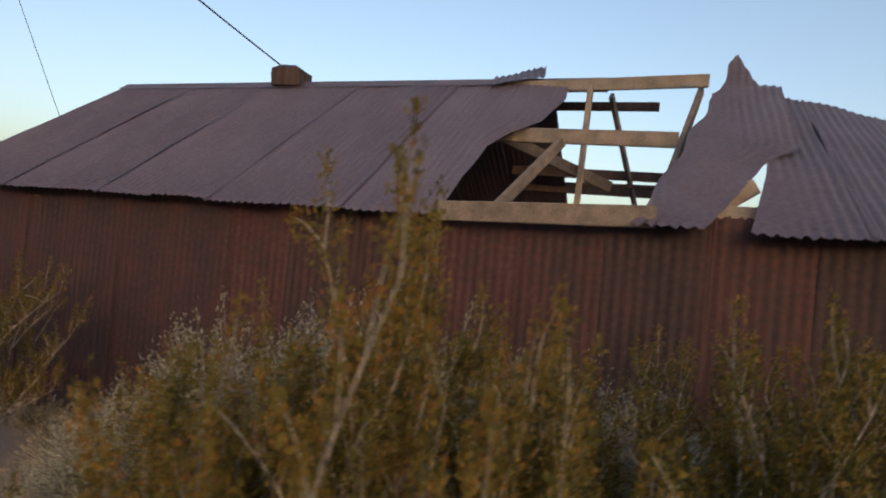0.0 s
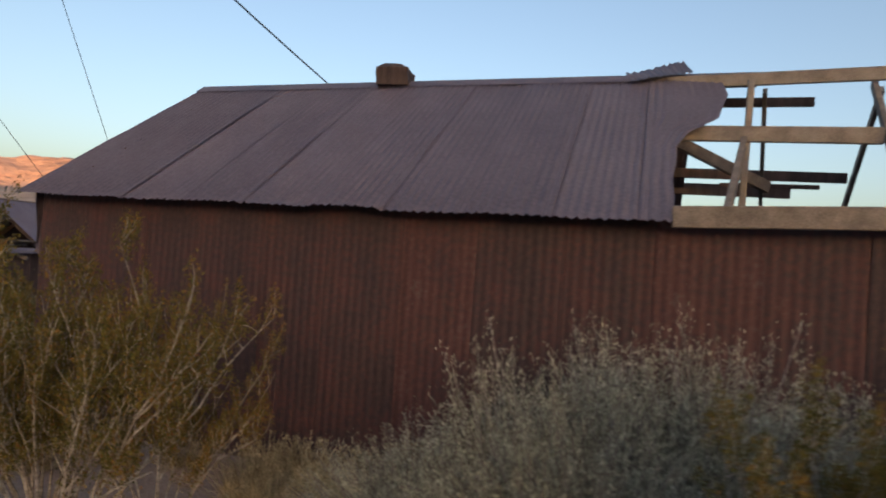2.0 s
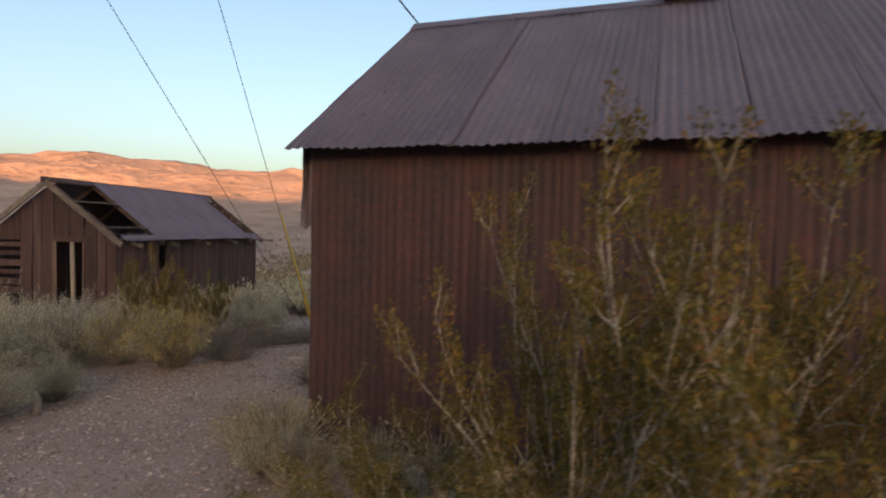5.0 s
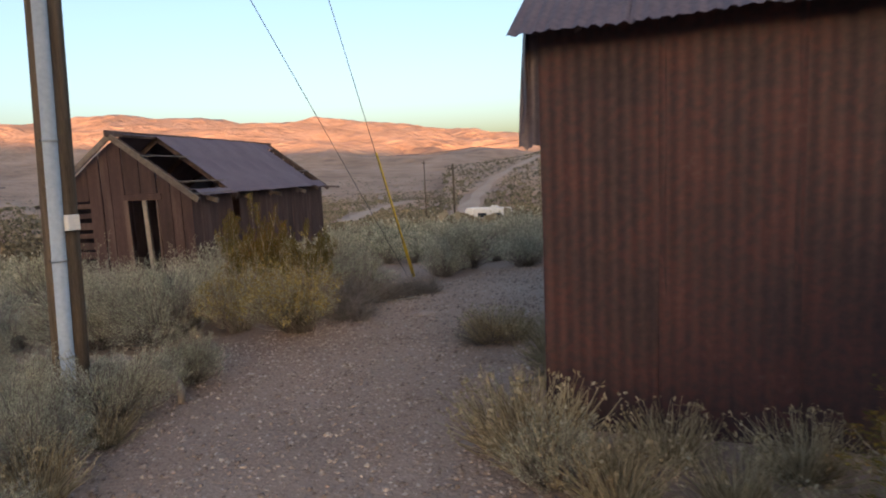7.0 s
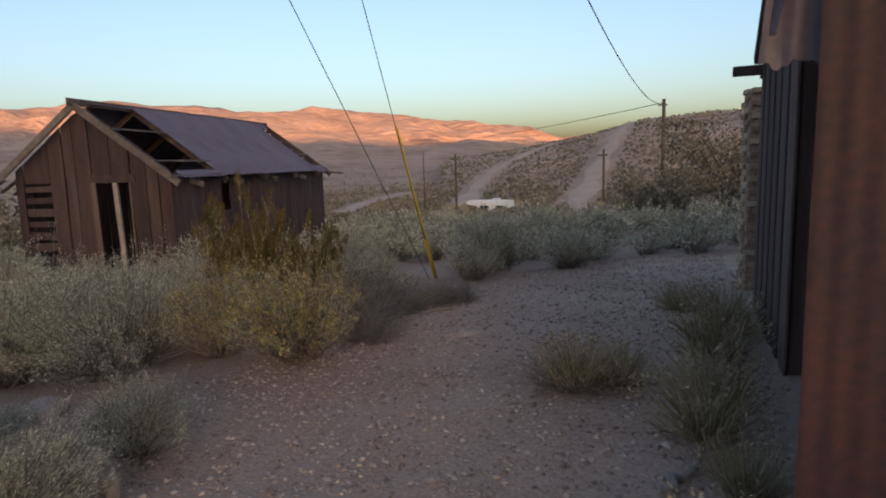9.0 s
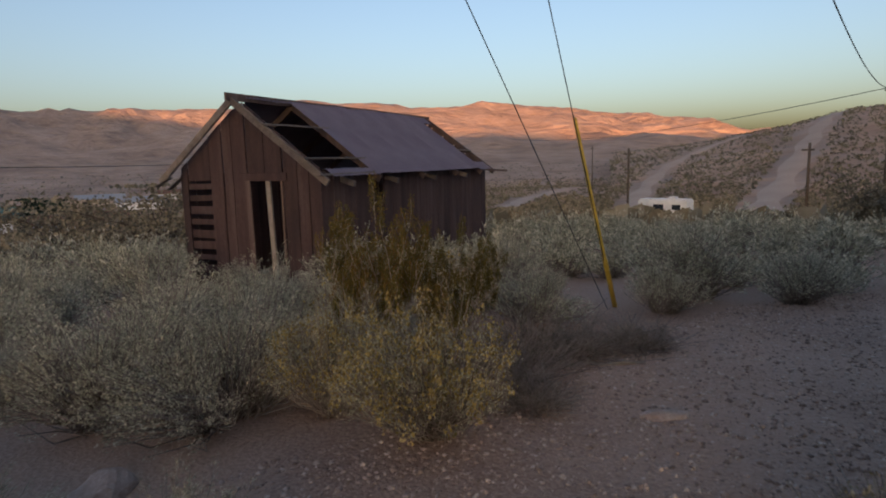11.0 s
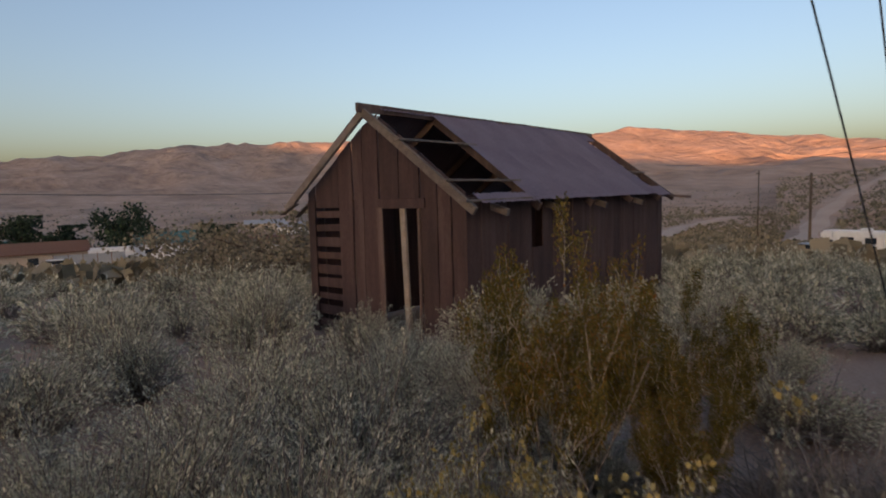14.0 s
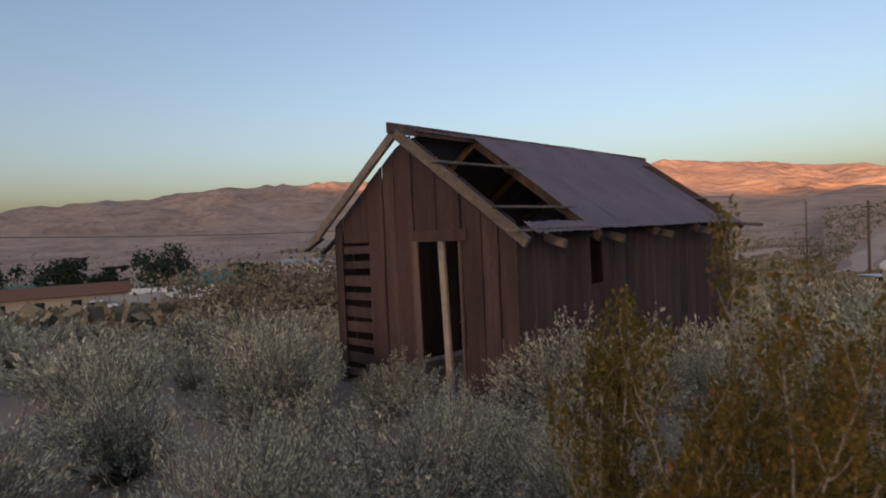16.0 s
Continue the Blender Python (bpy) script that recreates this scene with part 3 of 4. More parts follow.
    put(beam("door_stud", (-1.20, fy + 0.03, SG), (-1.26, fy + 0.03, dt + .03), 0.085, 0.05, M_PALEWOOD, shed, "pale bare stud in the doorway"))
    # side and back boards
    y, k = fy, 0
    while y < by - 0.02:
        w = min(0.30, by - y)
        for xx, nm in ((wr, "side_board"), (wl, "side_board")):
            top = 0.75 if xx == wr and 1.7 < y + w / 2 < 2.0 else SE + 0.06
            put(beam(nm, (xx + 0.008 * (k % 2), y + w / 2, SG), (xx + 0.008 * (k % 2), y + w / 2, top), 0.024, w - 0.006, M_REDWOOD, shed))
        y, k = y + w, k + 1
    x = wl
    while x < wr - 0.02:
        w = min(0.3, wr - x)
        put(beam("back_board", (x + w / 2, by, SG), (x + w / 2, by, roof_z(x + w / 2) - 0.1), w - 0.006, 0.024, M_REDWOOD, shed))
        x += w
    return shed


build_shed()


# ---- utility pole, wires ----
def catenary(a, b, sag, n=28):
    a, b = Vector(a), Vector(b)
    return [a.lerp(b, i / n) - Vector((0, 0, sag * 4 * (i / n) * (1 - i / n))) for i in range(n + 1)]


PX, PY = -10.54, 9.99
ANCHOR = (-10.88, 16.79, -0.45)
up_ = empty("utility_pole", pose(PX - 0.16, PY - 0.11, -0.4), "tall brown wooden utility pole with grey conduit", "utility pole")
tube("shaft", [(0.043 * 13.3 * i / 12 * .8, 0.043 * 13.3 * i / 12 * .59, 13.3 * i / 12) for i in range(13)], [0.128 - 0.003 * i for i in range(13)], M_POLE, up_, sides=20)
def on_pole(dx, dy, z):
    return (dx + 0.034 * z, dy + 0.025 * z, z)


tube("conduit", [on_pole(.10, -.10, .15), on_pole(.10, -.10, .40), on_pole(.10, -.10, .41), on_pole(.10, -.10, 6.0)], [0.078, 0.078, 0.05, 0.05], M_STEEL, up_, "grey galvanised conduit pipe", 16)
for z in (0.75, 1.5, 2.4, 3.6):
    p = on_pole(.10, -.10, z)
    strap = tube("pipe_strap", [(p[0], p[1], z - .012), (p[0], p[1], z + .012)], 0.054, M_STEEL, up_, sides=16)
    for q in (-.062, .062):
        tube("bolt", [(p[0] + q * .8, p[1] + q * .6, z), (p[0] + q * .8 + .02, p[1] + q * .6 - .015, z)], 0.008, M_CABLE, strap, sides=6)
box_ = beam("junction_box", (0.20, 0.03, 1.72), (0.20, 0.03, 1.84), 0.085, 0.10, M_WHITE, up_, "small pale junction box")
beam("crossarm", (-1.1, 0, 12.95), (1.1, 0, 12.95), 0.09, 0.11, M_POLE, up_)
gw = empty("guy_wire", pose(*ANCHOR), "steel guy wire with yellow plastic guard near ground", "guy wire")
tube("wire", catenary((0, 0, -.05), (0.01, PY - ANCHOR[1], 13.06), 0.0, 6), 0.006, M_CABLE, gw, sides=6)
gd = (Vector((ANCHOR[0] + .01, PY, 12.61)) - Vector(ANCHOR)).normalized()
tube("guard", [gd * 0.05, gd * 0.9, gd * 1.0, gd * 2.75], [0.03, 0.03, 0.022, 0.02], M_YELLOW, gw, "faded yellow plastic guard", 10)
gw2 = empty("guy_wire", pose(*ANCHOR), "thin steel guy wire running from pole to ground", "guy wire")
tube("wire", catenary((-0.05, 0, -.05), (PX - ANCHOR[0] + .06, PY - ANCHOR[1], 6.34), 0.0, 6), 0.005, M_CABLE, gw2, sides=6)


def wire(a, b, sag, r, label):
    ob = tube("overhead_cable", catenary(a, b, sag), r, M_CABLE, sides=6)
    return tagged(ob, label, "cable")


FARP = (-9.6, 65.4, 6.2)
wire((PX, PY, 9.0), FARP, 2.2, 0.022, "thick black twisted overhead cable between poles")
wire(FARP, (-75, 120, 6.0), 1.5, 0.03, "thin overhead cable crossing the valley")


def far_pole(x, y, top, bottom, r=0.14):
    p = empty("utility_pole", pose(x, y, bottom), "distant weathered wooden utility pole", "utility pole", "distant poles")
    tube("shaft", [(0, 0, 0), (0, 0, top - bottom)], [r, r * .75], M_POLE, p, sides=10)
    beam("crossarm", (-0.5, 0, top - bottom - 0.5), (0.3, 0, top - bottom - 0.5), 0.1, 0.12, M_POLE, p)


far_pole(FARP[0], FARP[1], FARP[2] + 0.3, -5.5, 0.2)


# ---- plants ----
def leaves(points, dirs, size, rng, ratio=0.38, stray=0.75):
    """Small diamond leaves at points; dirs give the way each one points."""
    n = len(points)
    d = dirs + rng.normal(0, stray, (n, 3))
    d /= np.linalg.norm(d, axis=1)[:, None] + 1e-9
    s = np.cross(d, rng.normal(0, 1, (n, 3)))
    s /= np.linalg.norm(s, axis=1)[:, None] + 1e-9
    L = (size * rng.uniform(0.6, 1.4, n))[:, None]
    v = np.stack([points, points + d * L * 0.5 + s * L * ratio, points + d * L, points + d * L * 0.5 - s * L * ratio], 1).reshape(-1, 3)
    return v, np.arange(4 * n).reshape(-1, 4)


def twigs(starts, ends, r0, r1, rng, bend=0.08, seg=3):
    """Many thin three-sided bent twigs in one array."""
    n = len(starts)
    off = rng.normal(0, bend, (n, 3))
    ring = np.array([[math.cos(a), math.sin(a)] for a in (0, 2.094, 4.189)])
    V = []
    for i in range(seg + 1):
        s = i / seg
        c = starts * (1 - s) + ends * s + off * (4 * s * (1 - s))
        r = r0 * (1 - s) + r1 * s
        d = ends - starts
        d = d / (np.linalg.norm(d, axis=1)[:, None] + 1e-9)
        a = np.cross(d, np.array([0.31, 0.17, 0.93]))
        a /= np.linalg.norm(a, axis=1)[:, None] + 1e-9
        b = np.cross(d, a)
        V.append(c[:, None, :] + r * (a[:, None, :] * ring[None, :, :1] + b[:, None, :] * ring[None, :, 1:]))
    V = np.stack(V, 1).reshape(-1, 3)
    base = np.arange(n)[:, None] * (3 * (seg + 1))
    F = []
    for i in range(seg):
        for k in range(3):
            F.append(base + np.array([[i * 3 + k, i * 3 + (k + 1) % 3, (i + 1) * 3 + (k + 1) % 3, (i + 1) * 3 + k]]))
    return V, np.concatenate(F, 0)


def sage_meshes(seed, n_leaf, yellow=False, leaf=0.026, nt=420, spike=0.085):
    """A low rounded desert shrub, one unit in radius and about one high."""
    rng = np.random.default_rng(seed)
    lobes = rng.uniform(-1, 1, (9, 3)) * [0.62, 0.62, 0.0]
    hts = rng.uniform(0.55, 1.0, 9) * (1 - 0.35 * np.linalg.norm(lobes[:, :2], axis=1))
    li = rng.integers(0, 9, nt)
    ang = rng.uniform(0, 2 * np.pi, nt)
    el = np.arccos(rng.uniform(0.0, 1, nt))
    rr = rng.uniform(0.85, 1.12, nt) ** 1.0
    tip = lobes[li] + np.stack([np.cos(ang) * np.sin(el) * 0.46 * rr, np.sin(ang) * np.sin(el) * 0.46 * rr, 0.12 + (hts[li] - 0.12) * (0.35 + 0.65 * np.cos(el)) * rr], 1)
    tip[:, 2] += rng.exponential(spike, nt)
    start = lobes[li] * 0.35 + np.stack([rng.normal(0, 0.05, nt), rng.normal(0, 0.05, nt), rng.uniform(0, 0.12, nt)], 1)
    tv, tf = twigs(start, tip, 0.007, 0.003, rng, 0.05, 2)
    # leaves gather on side sprigs of the outer part of every twig
    k = n_leaf // nt
    s = rng.beta(2.6, 1.0, (nt, k)) * 0.62 + 0.40
    p = (start[:, None] * (1 - s[..., None]) + tip[:, None] * s[..., None]) + rng.normal(0, 0.024, (nt, k, 3))
    p[..., 2] = np.maximum(p[..., 2], 0.02)
    d = np.repeat((tip - start)[:, None], k, 1)
    d = d / (np.linalg.norm(d, axis=2)[..., None] + 1e-9)
    lv, lf = leaves(p.reshape(-1, 3), d.reshape(-1, 3), leaf * 1.5, rng, 0.17, 0.5)
    out = [("wood", quick_mesh("wood", tv, tf, M_TWIG)), ("foliage", quick_mesh("foliage", lv, lf, M_SAGE))]
    if yellow:
        m = nt // 2
        q = tip[:m, None] + rng.normal(0, 0.035, (m, 18, 3))
        yv, yf = leaves(q.reshape(-1, 3), np.tile([0, 0, 1.0], (m * 18, 1)), 0.024, rng, 0.5)
        out.append(("seed_head", quick_mesh("seed_head", yv, yf, M_SAGEY)))
    return out


def creosote_meshes(seed, n_leaf, spread=0.5, stems=12):
    """An upright open shrub with forked pale stems and plumes of small leaves, one unit high."""
    rng = np.random.default_rng(seed)
    V, F, o = [], [], 0
    tops, mids = [], []

    def limb(a, d, length, r):
        """A bending limb from a along d; gives its points."""
        pts, p = [a], a.copy()
        side = rng.normal(0, 0.30, 3)
        for j in range(5):
            d = d + side * 0.2 + [0, 0, 0.06] + rng.normal(0, 0.05, 3)
            d = d / np.linalg.norm(d)
            p = p + d * length / 5
            pts.append(p.copy())
        nonlocal o
        v, f = tube_arrays([tuple(q) for q in pts], [r * (1 - 0.14 * j) for j in range(6)], 5)
        V.extend(tuple(q) for q in v)
        F.extend(tuple(x + o for x in q) for q in f)
        o += len(v)
        return pts, d
    for i in range(stems):
        a = 2 * np.pi * (i + rng.uniform(-.3, .3)) / stems
        lean = rng.uniform(0.1, 1.0) * spread * 1.7
        d0 = np.array([np.cos(a) * lean, np.sin(a) * lean, 1.0])
        d0 /= np.linalg.norm(d0)
        pts, d = limb(np.array([np.cos(a), np.sin(a), 0]) * 0.04, d0, rng.uniform(0.5, 0.66), 0.0085)
        ends = []
        for j in range(4):
            fork, dd = limb(pts[int(rng.integers(2, 6))], d + rng.normal(0, 0.36, 3) * [1, 1, .5], rng.uniform(0.22, 0.38), 0.0042)
            ends.append(fork)
        for fork in ends:
            for j in range(7):
                q = fork[min(5, 1 + int(rng.integers(0, 5)))]
                u = np.array([0, 0, 1.0]) + rng.normal(0, 0.42, 3)
                mids.append(q)
                tops.append(q + u / np.linalg.norm(u) * rng.uniform(0.06, 0.13))
    mids, tops = np.array(mids), np.array(tops)
    tv, tf = twigs(mids, tops, 0.0026, 0.0012, rng, 0.008)
    Vq = np.concatenate([np.array(V), tv], 0)
    Fq = np.concatenate([np.array(F), tf + o], 0)
    k = max(1, n_leaf // len(tops))
    s = rng.uniform(0.1, 1.12, (len(tops), k))
    p = mids[:, None] * (1 - s[..., None]) + tops[:, None] * s[..., None] + rng.normal(0, 0.017, (len(tops), k, 3)) * (1.25 - 0.75 * s[..., None])
    d = np.repeat((tops - mids)[:, None], k, 1)
    d = d / (np.linalg.norm(d, axis=2)[..., None] + 1e-9)
    lv, lf = leaves(p.reshape(-1, 3), d.reshape(-1, 3), 0.0098, rng, 0.3, 0.6)
    return [("stem", quick_mesh("stem", Vq, Fq, M_BARK)), ("foliage", quick_mesh("foliage", lv, lf, M_CREO))]


def dead_brush_meshes(seed, n=300):
    """A low tangle of bare grey twigs, one unit in radius."""
    rng = np.random.default_rng(seed)
    a = rng.uniform(0, 2 * np.pi, n)
    r = rng.uniform(0, 0.5, n)
    st = np.stack([np.cos(a) * r, np.sin(a) * r, rng.uniform(0, 0.1, n)], 1)
    u = rng.normal(0, 1, (n, 3)) * [0.5, 0.5, 0.35] + np.stack([np.cos(a) * .4, np.sin(a) * .4, np.full(n, .5)], 1)
    en = st + u * rng.uniform(0.5, 0.9, (n, 1))
    en[:, 2] = np.clip(en[:, 2], 0.03, 1.1)
    t1, f1 = twigs(st, en, 0.012, 0.005, rng, 0.08)
    m = st[:, None] * .35 + en[:, None] * .65 + np.zeros((n, 4, 3))
    e = (m + rng.normal(0, 0.14, (n, 4, 3)) + [0, 0, .06]).reshape(-1, 3)
    t2, f2 = twigs(m.reshape(-1, 3), e, 0.005, 0.002, rng, 0.02)
    return [("branchwork", quick_mesh("branchwork", np.concatenate([t1, t2]), np.concatenate([f1, f2 + len(t1)]), M_TWIG))]


def grass_meshes(seed, n=260):
    rng = np.random.default_rng(seed)
    a = rng.uniform(0, 2 * np.pi, n)
    r = rng.uniform(0, 0.22, n)
    st = np.stack([np.cos(a) * r, np.sin(a) * r, np.zeros(n)], 1)
    out = rng.uniform(0.15, 0.75, n)
    en = st + np.stack([np.cos(a) * out, np.sin(a) * out, rng.uniform(0.45, 1.0, n) * (1.1 - 0.5 * out)], 1)
    tv, tf = twigs(st, en, 0.010, 0.003, rng, 0.05, 3)
    q = np.repeat(en[::3], 5, 0) + rng.normal(0, 0.02, (len(en[::3]) * 5, 3))
    lv, lf = leaves(q, np.tile([0, 0, 1.0], (len(q), 1)), 0.05, rng, 0.25)
    return [("blade_clump", quick_mesh("blade_clump", np.concatenate([tv, lv]), np.concatenate([tf, lf + len(tv)]), M_GRASS))]


def prototype(meshes, name, label, category, group):
    """The first plant of its kind, set down far under the others' way, later moved to its own place."""
    ob = empty(name, pose(0, 0, 0), label, category, group)
    for n, me in meshes:
        link(n, me, me.materials[0], ob)
    return ob


class Patch:
    """Plants of one kind: the first call places the prototype, later ones copies."""

    def __init__(self, protos):
        self.protos, self.used = protos, set()

    def put(self, x, y, r, h, rnd, label=""):
        i = rnd.randrange(len(self.protos))
        m = Matrix.Translation((x, y, terrain_at(x, y) - 0.02)) @ Matrix.Rotation(rnd.uniform(0, 6.28), 4, 'Z') @ Matrix.Rotation(rnd.uniform(-.07, .07), 4, 'X')
        if i not in self.used:
            self.used.add(i)
            ob = self.protos[i]
            ob.matrix_basis = m
        else:
            ob = copy_thing(self.protos[i], m)
        ob.scale = (r, r, h)
        if label:
            ob["label"] = label
        return ob


def terrain_at(x, y):
    dx, dy = x - CX, y - CY
    r = math.hypot(dx, dy)
    return terrain(r, math.degrees(math.atan2(-dx, dy)))[2]


rnd = random.Random(11)
sage_close = Patch([prototype(sage_meshes(s, 26000, leaf=0.015, nt=560), "sagebrush", "grey-green twiggy desert saltbush with pale tips", "shrub", "saltbushes") for s in (11, 12, 13)])
sage_yclose = Patch([prototype(sage_meshes(s, 24000, True, 0.015, 560), "sagebrush", "grey-green saltbush tipped with yellow seed heads", "shrub", "yellow-tipped saltbushes") for s in (14, 15)])
sage = Patch([prototype(sage_meshes(s, 9000), "sagebrush", "grey-green rounded desert saltbush growing in gravel", "shrub", "saltbushes") for s in (1, 2, 4, 5)])
sage_y = Patch([prototype(sage_meshes(s, 9200, True), "sagebrush", "grey-green saltbush tipped with yellow seed heads", "shrub", "yellow-tipped saltbushes") for s in (3, 6)])
sage_near = Patch([prototype(sage_meshes(s, 42000, leaf=0.0115, nt=800, spike=0.035), "sagebrush", "dense pale grey-green saltbush against the barn", "shrub", "saltbushes by the barn") for s in (41, 42)])
sage_far = Patch([prototype(sage_meshes(s, 1500, leaf=0.055, nt=150), "sagebrush", "distant grey-green desert shrub", "shrub", "distant shrubs") for s in (7, 8)])
creo = Patch([prototype(creosote_meshes(s, 44000), "creosote_bush", "tall olive and rust creosote bush with pale stems", "shrub", "creosote bushes") for s in (21, 22, 23)])
creo_open = Patch([prototype(creosote_meshes(s, 28000, 0.62, 10), "creosote_bush", "open olive creosote bush with bare pale banded stems", "shrub", "open creosote bushes") for s in (24, 25)])
brush = Patch([prototype(dead_brush_meshes(s), "dead_brush", "low tangle of bare grey dead twigs", "shrub", "dead brush") for s in (35, 36)])
grass = Patch([prototype(grass_meshes(s), "grass_tuft", "dry straw-coloured grass tuft", "grass", "dry grass tufts") for s in (31, 32)])

# in front of the barn
for x, y, r, h in ((-1.6, 8.9, 0.85, 1.5), (-0.55, 9.2, 0.85, 1.6), (0.9, 9.4, 0.8, 1.2), (-1.2, 8.3, 0.6, 1.15), (2.6, 9.3, 0.8, 1.2), (-1.6, 7.75, 0.45, 0.65), (-1.85, 8.45, .65, 1.05), (-1.3, 8.6, .75, 1.4), (-0.7, 8.7, .75, 1.45), (-0.9, 9.3, .8, 1.6), (-0.1, 8.8, .75, 1.4), (0.3, 9.4, .7, 1.35), (-2.1, 8.85, .6, .95), (-2.35, 8.3, .4, .55)):
    sage_near.put(x, y, r, h, rnd)
for x, y, r, h in ((0.05, 7.15, 1.0, 2.0), (-0.25, 7.05, 0.85, 1.35), (-0.5, 7.55, 1.0, 1.5), (0.05, 7.5, 1.1, 1.65), (0.4, 7.15, 0.9, 1.45), (-0.42, 7.25, 0.9, 1.45), (0.55, 7.45, 1.2, 1.6), (1.0, 7.7, 1.2, 1.7), (1.5, 7.5, 1.2, 1.6), (2.1, 7.8, 1.3, 1.75), (1.05, 7.2, 0.9, 1.35), (0.3, 8.0, 1.1, 1.5), (1.6, 8.3, 1.3, 1.65), (-0.1, 7.7, .9, 1.2), (2.7, 8.2, 1.4, 1.8), (0.75, 8.5, 1.2, 1.5)):
    creo.put(x, y, r, h, rnd)
for x, y, r, h in ((-4.1, 8.3, 1.55, 2.15), (-4.55, 8.6, 1.4, 2.0), (-4.9, 8.15, 1.0, 1.05), (-3.75, 8.7, 1.1, 1.7), (-5.25, 8.45, 1.2, 1.05)):
    creo_open.put(x, y, r, h, rnd)
for x, y, s in ((-3.3, 9.2, .4), (-3.6, 9.35, .38), (-2.9, 9.2, .35), (-5.9, 9.5, .35), (-6.4, 9.4, .4), (-5.5, 9.3, .3), (-6.1, 9.0, .3), (-3.4, 9.8, .42), (-3.0, 9.6, .36), (-2.6, 9.9, .4), (-4.6, 9.9, .35), (-5.6, 9.9, .4), (-6.2, 9.95, .35), (-6.85, 9.75, .55), (-7.05, 9.95, .5), (-5.1, 9.7, .3), (-6.5, 9.8, .3), (-3.8, 9.9, .4),
                (-7.15, 11.6, .45), (-7.1, 12.2, .4), (-7.05, 13.1, .5), (-6.95, 13.9, .5), (-7.3, 14.9, .45), (-7.0, 11.0, .3), (-7.95, 12.25, .42), (-7.7, 12.35, .36), (-9.6, 9.3, .35), (-9.2, 8.6, .35), (-8.9, 8.0, .35)):
    grass.put(x, y, s, s * rnd.uniform(0.8, 1.15), rnd)
sage.put(-6.75, 9.55, 0.28, 0.42, rnd, "pale dry saltbush at the corner of the barn")

for x, y, r, h in ((-10.2, 10.6, .45, .52), (-9.85, 9.55, .52, .62), (-9.55, 8.85, .5, .55), (-9.25, 8.15, .45, .5), (-9.0, 7.4, .45, .5), (-10.3, 9.1, .5, .6)):
    sage_close.put(x, y, r, h, rnd)

# beside the shed
for x, y, r, h in ((-11.62, 13.2, 1.15, 1.75), (-11.45, 14.25, 1.1, 1.3), (-11.15, 13.6, 0.8, 1.0)):
    creo.put(x, y, r, h, rnd)
for x, y, r, h in ((-10.5, 13.6, .5, .42), (-10.35, 14.5, .5, .4), (-10.0, 15.0, .45, .35), (-10.75, 14.2, .6, .5), (-10.1, 13.2, .4, .3), (-7.95, 12.3, .45, .28)):
    brush.put(x, y, r, h, rnd)

EDGE = [(-7.6, 4.0), (-8.6, 6.5), (-9.6, 8.4), (-10.3, 10.4), (-10.2, 11.4), (-9.9, 12.2), (-9.9, 13.3), (-9.8, 14.4), (-9.3, 15.4), (-8.8, 17.5), (-7.6, 19.0), (-5.0, 20.0), (6.0, 21.0)]
PATH = [(r[1], r[2]) for r in ROWS]


def edge_x(y):
    ys = [p[1] for p in EDGE]
    return float(np.interp(y, ys, [p[0] for p in EDGE]))


def clear_of_path(x, y):
    return min(math.hypot(x - a, y - b) for a, b in PATH)


def in_shed(x, y, pad):
    q = SH.inverted() @ Vector((x, y, 0))
    return -2 * SW - pad + .2 < q.x < pad - .2 and -pad < q.y < SL + pad


placed = []
tries = 0
sage_yclose.put(-10.35, 12.5, 0.68, 0.88, rnd)
placed.append((-10.35, 12.5, 0.68))
for x, y, r, h in ((-11.1, 12.3, .6, .78), (-11.75, 11.85, .85, .92), (-12.35, 11.35, .85, .95), (-12.5, 12.6, .9, .95), (-13.3, 12.2, .9, 1.0), (-13.4, 13.4, .85, .9), (-12.6, 13.9, .7, .85)):
    (sage_yclose if x > -11.5 else sage_close).put(x, y, r, h, rnd)
    placed.append((x, y, r))
placed += [(-10.55, 15.6, .7), (-10.9, 16.6, .5), (-11.62, 13.2, .35), (-11.45, 14.25, .35), (-10.5, 14.2, .3)]
while len(placed) < 215 and tries < 12000:
    tries += 1
    x, y = rnd.uniform(-23, -5), rnd.uniform(5.5, 27)
    r = rnd.uniform(0.45, 1.05)
    if x > edge_x(y) - r * 0.75 or in_shed(x, y, r * 0.55) or clear_of_path(x, y) < r * 0.62 + 0.28 or math.hypot(x - PX, y - PY) < r + 0.2:
        continue
    if any(math.hypot(x - a, y - b) < 0.62 * (r + c) for a, b, c in placed):
        continue
    placed.append((x, y, r))
    dist = clear_of_path(x, y)
    h = min(1.0, r * rnd.uniform(0.8, 1.35))
    yellow = 10.8 < y < 14.5 and x > -13.2 and rnd.random() < 0.55
    ((sage_yclose if dist < 3 else sage_y) if yellow else sage_close if dist < 3 else sage if dist < 7 else sage_far).put(x, y, r, h, rnd)
count = 0
while count < 110:
    a, d = radians(rnd.uniform(-25, 100)), rnd.uniform(15, 48)
    x, y = CX - d * math.sin(a), CY + d * math.cos(a)
    if in_shed(x, y, 0.8) or (x > edge_x(y) - .5 and y < 21) or (x > -7.5 and y < 17):
        continue
    r = rnd.uniform(0.5, 1.1)
    sage_far.put(x, y, r, r * rnd.uniform(0.7, 1.2), rnd)
    count += 1


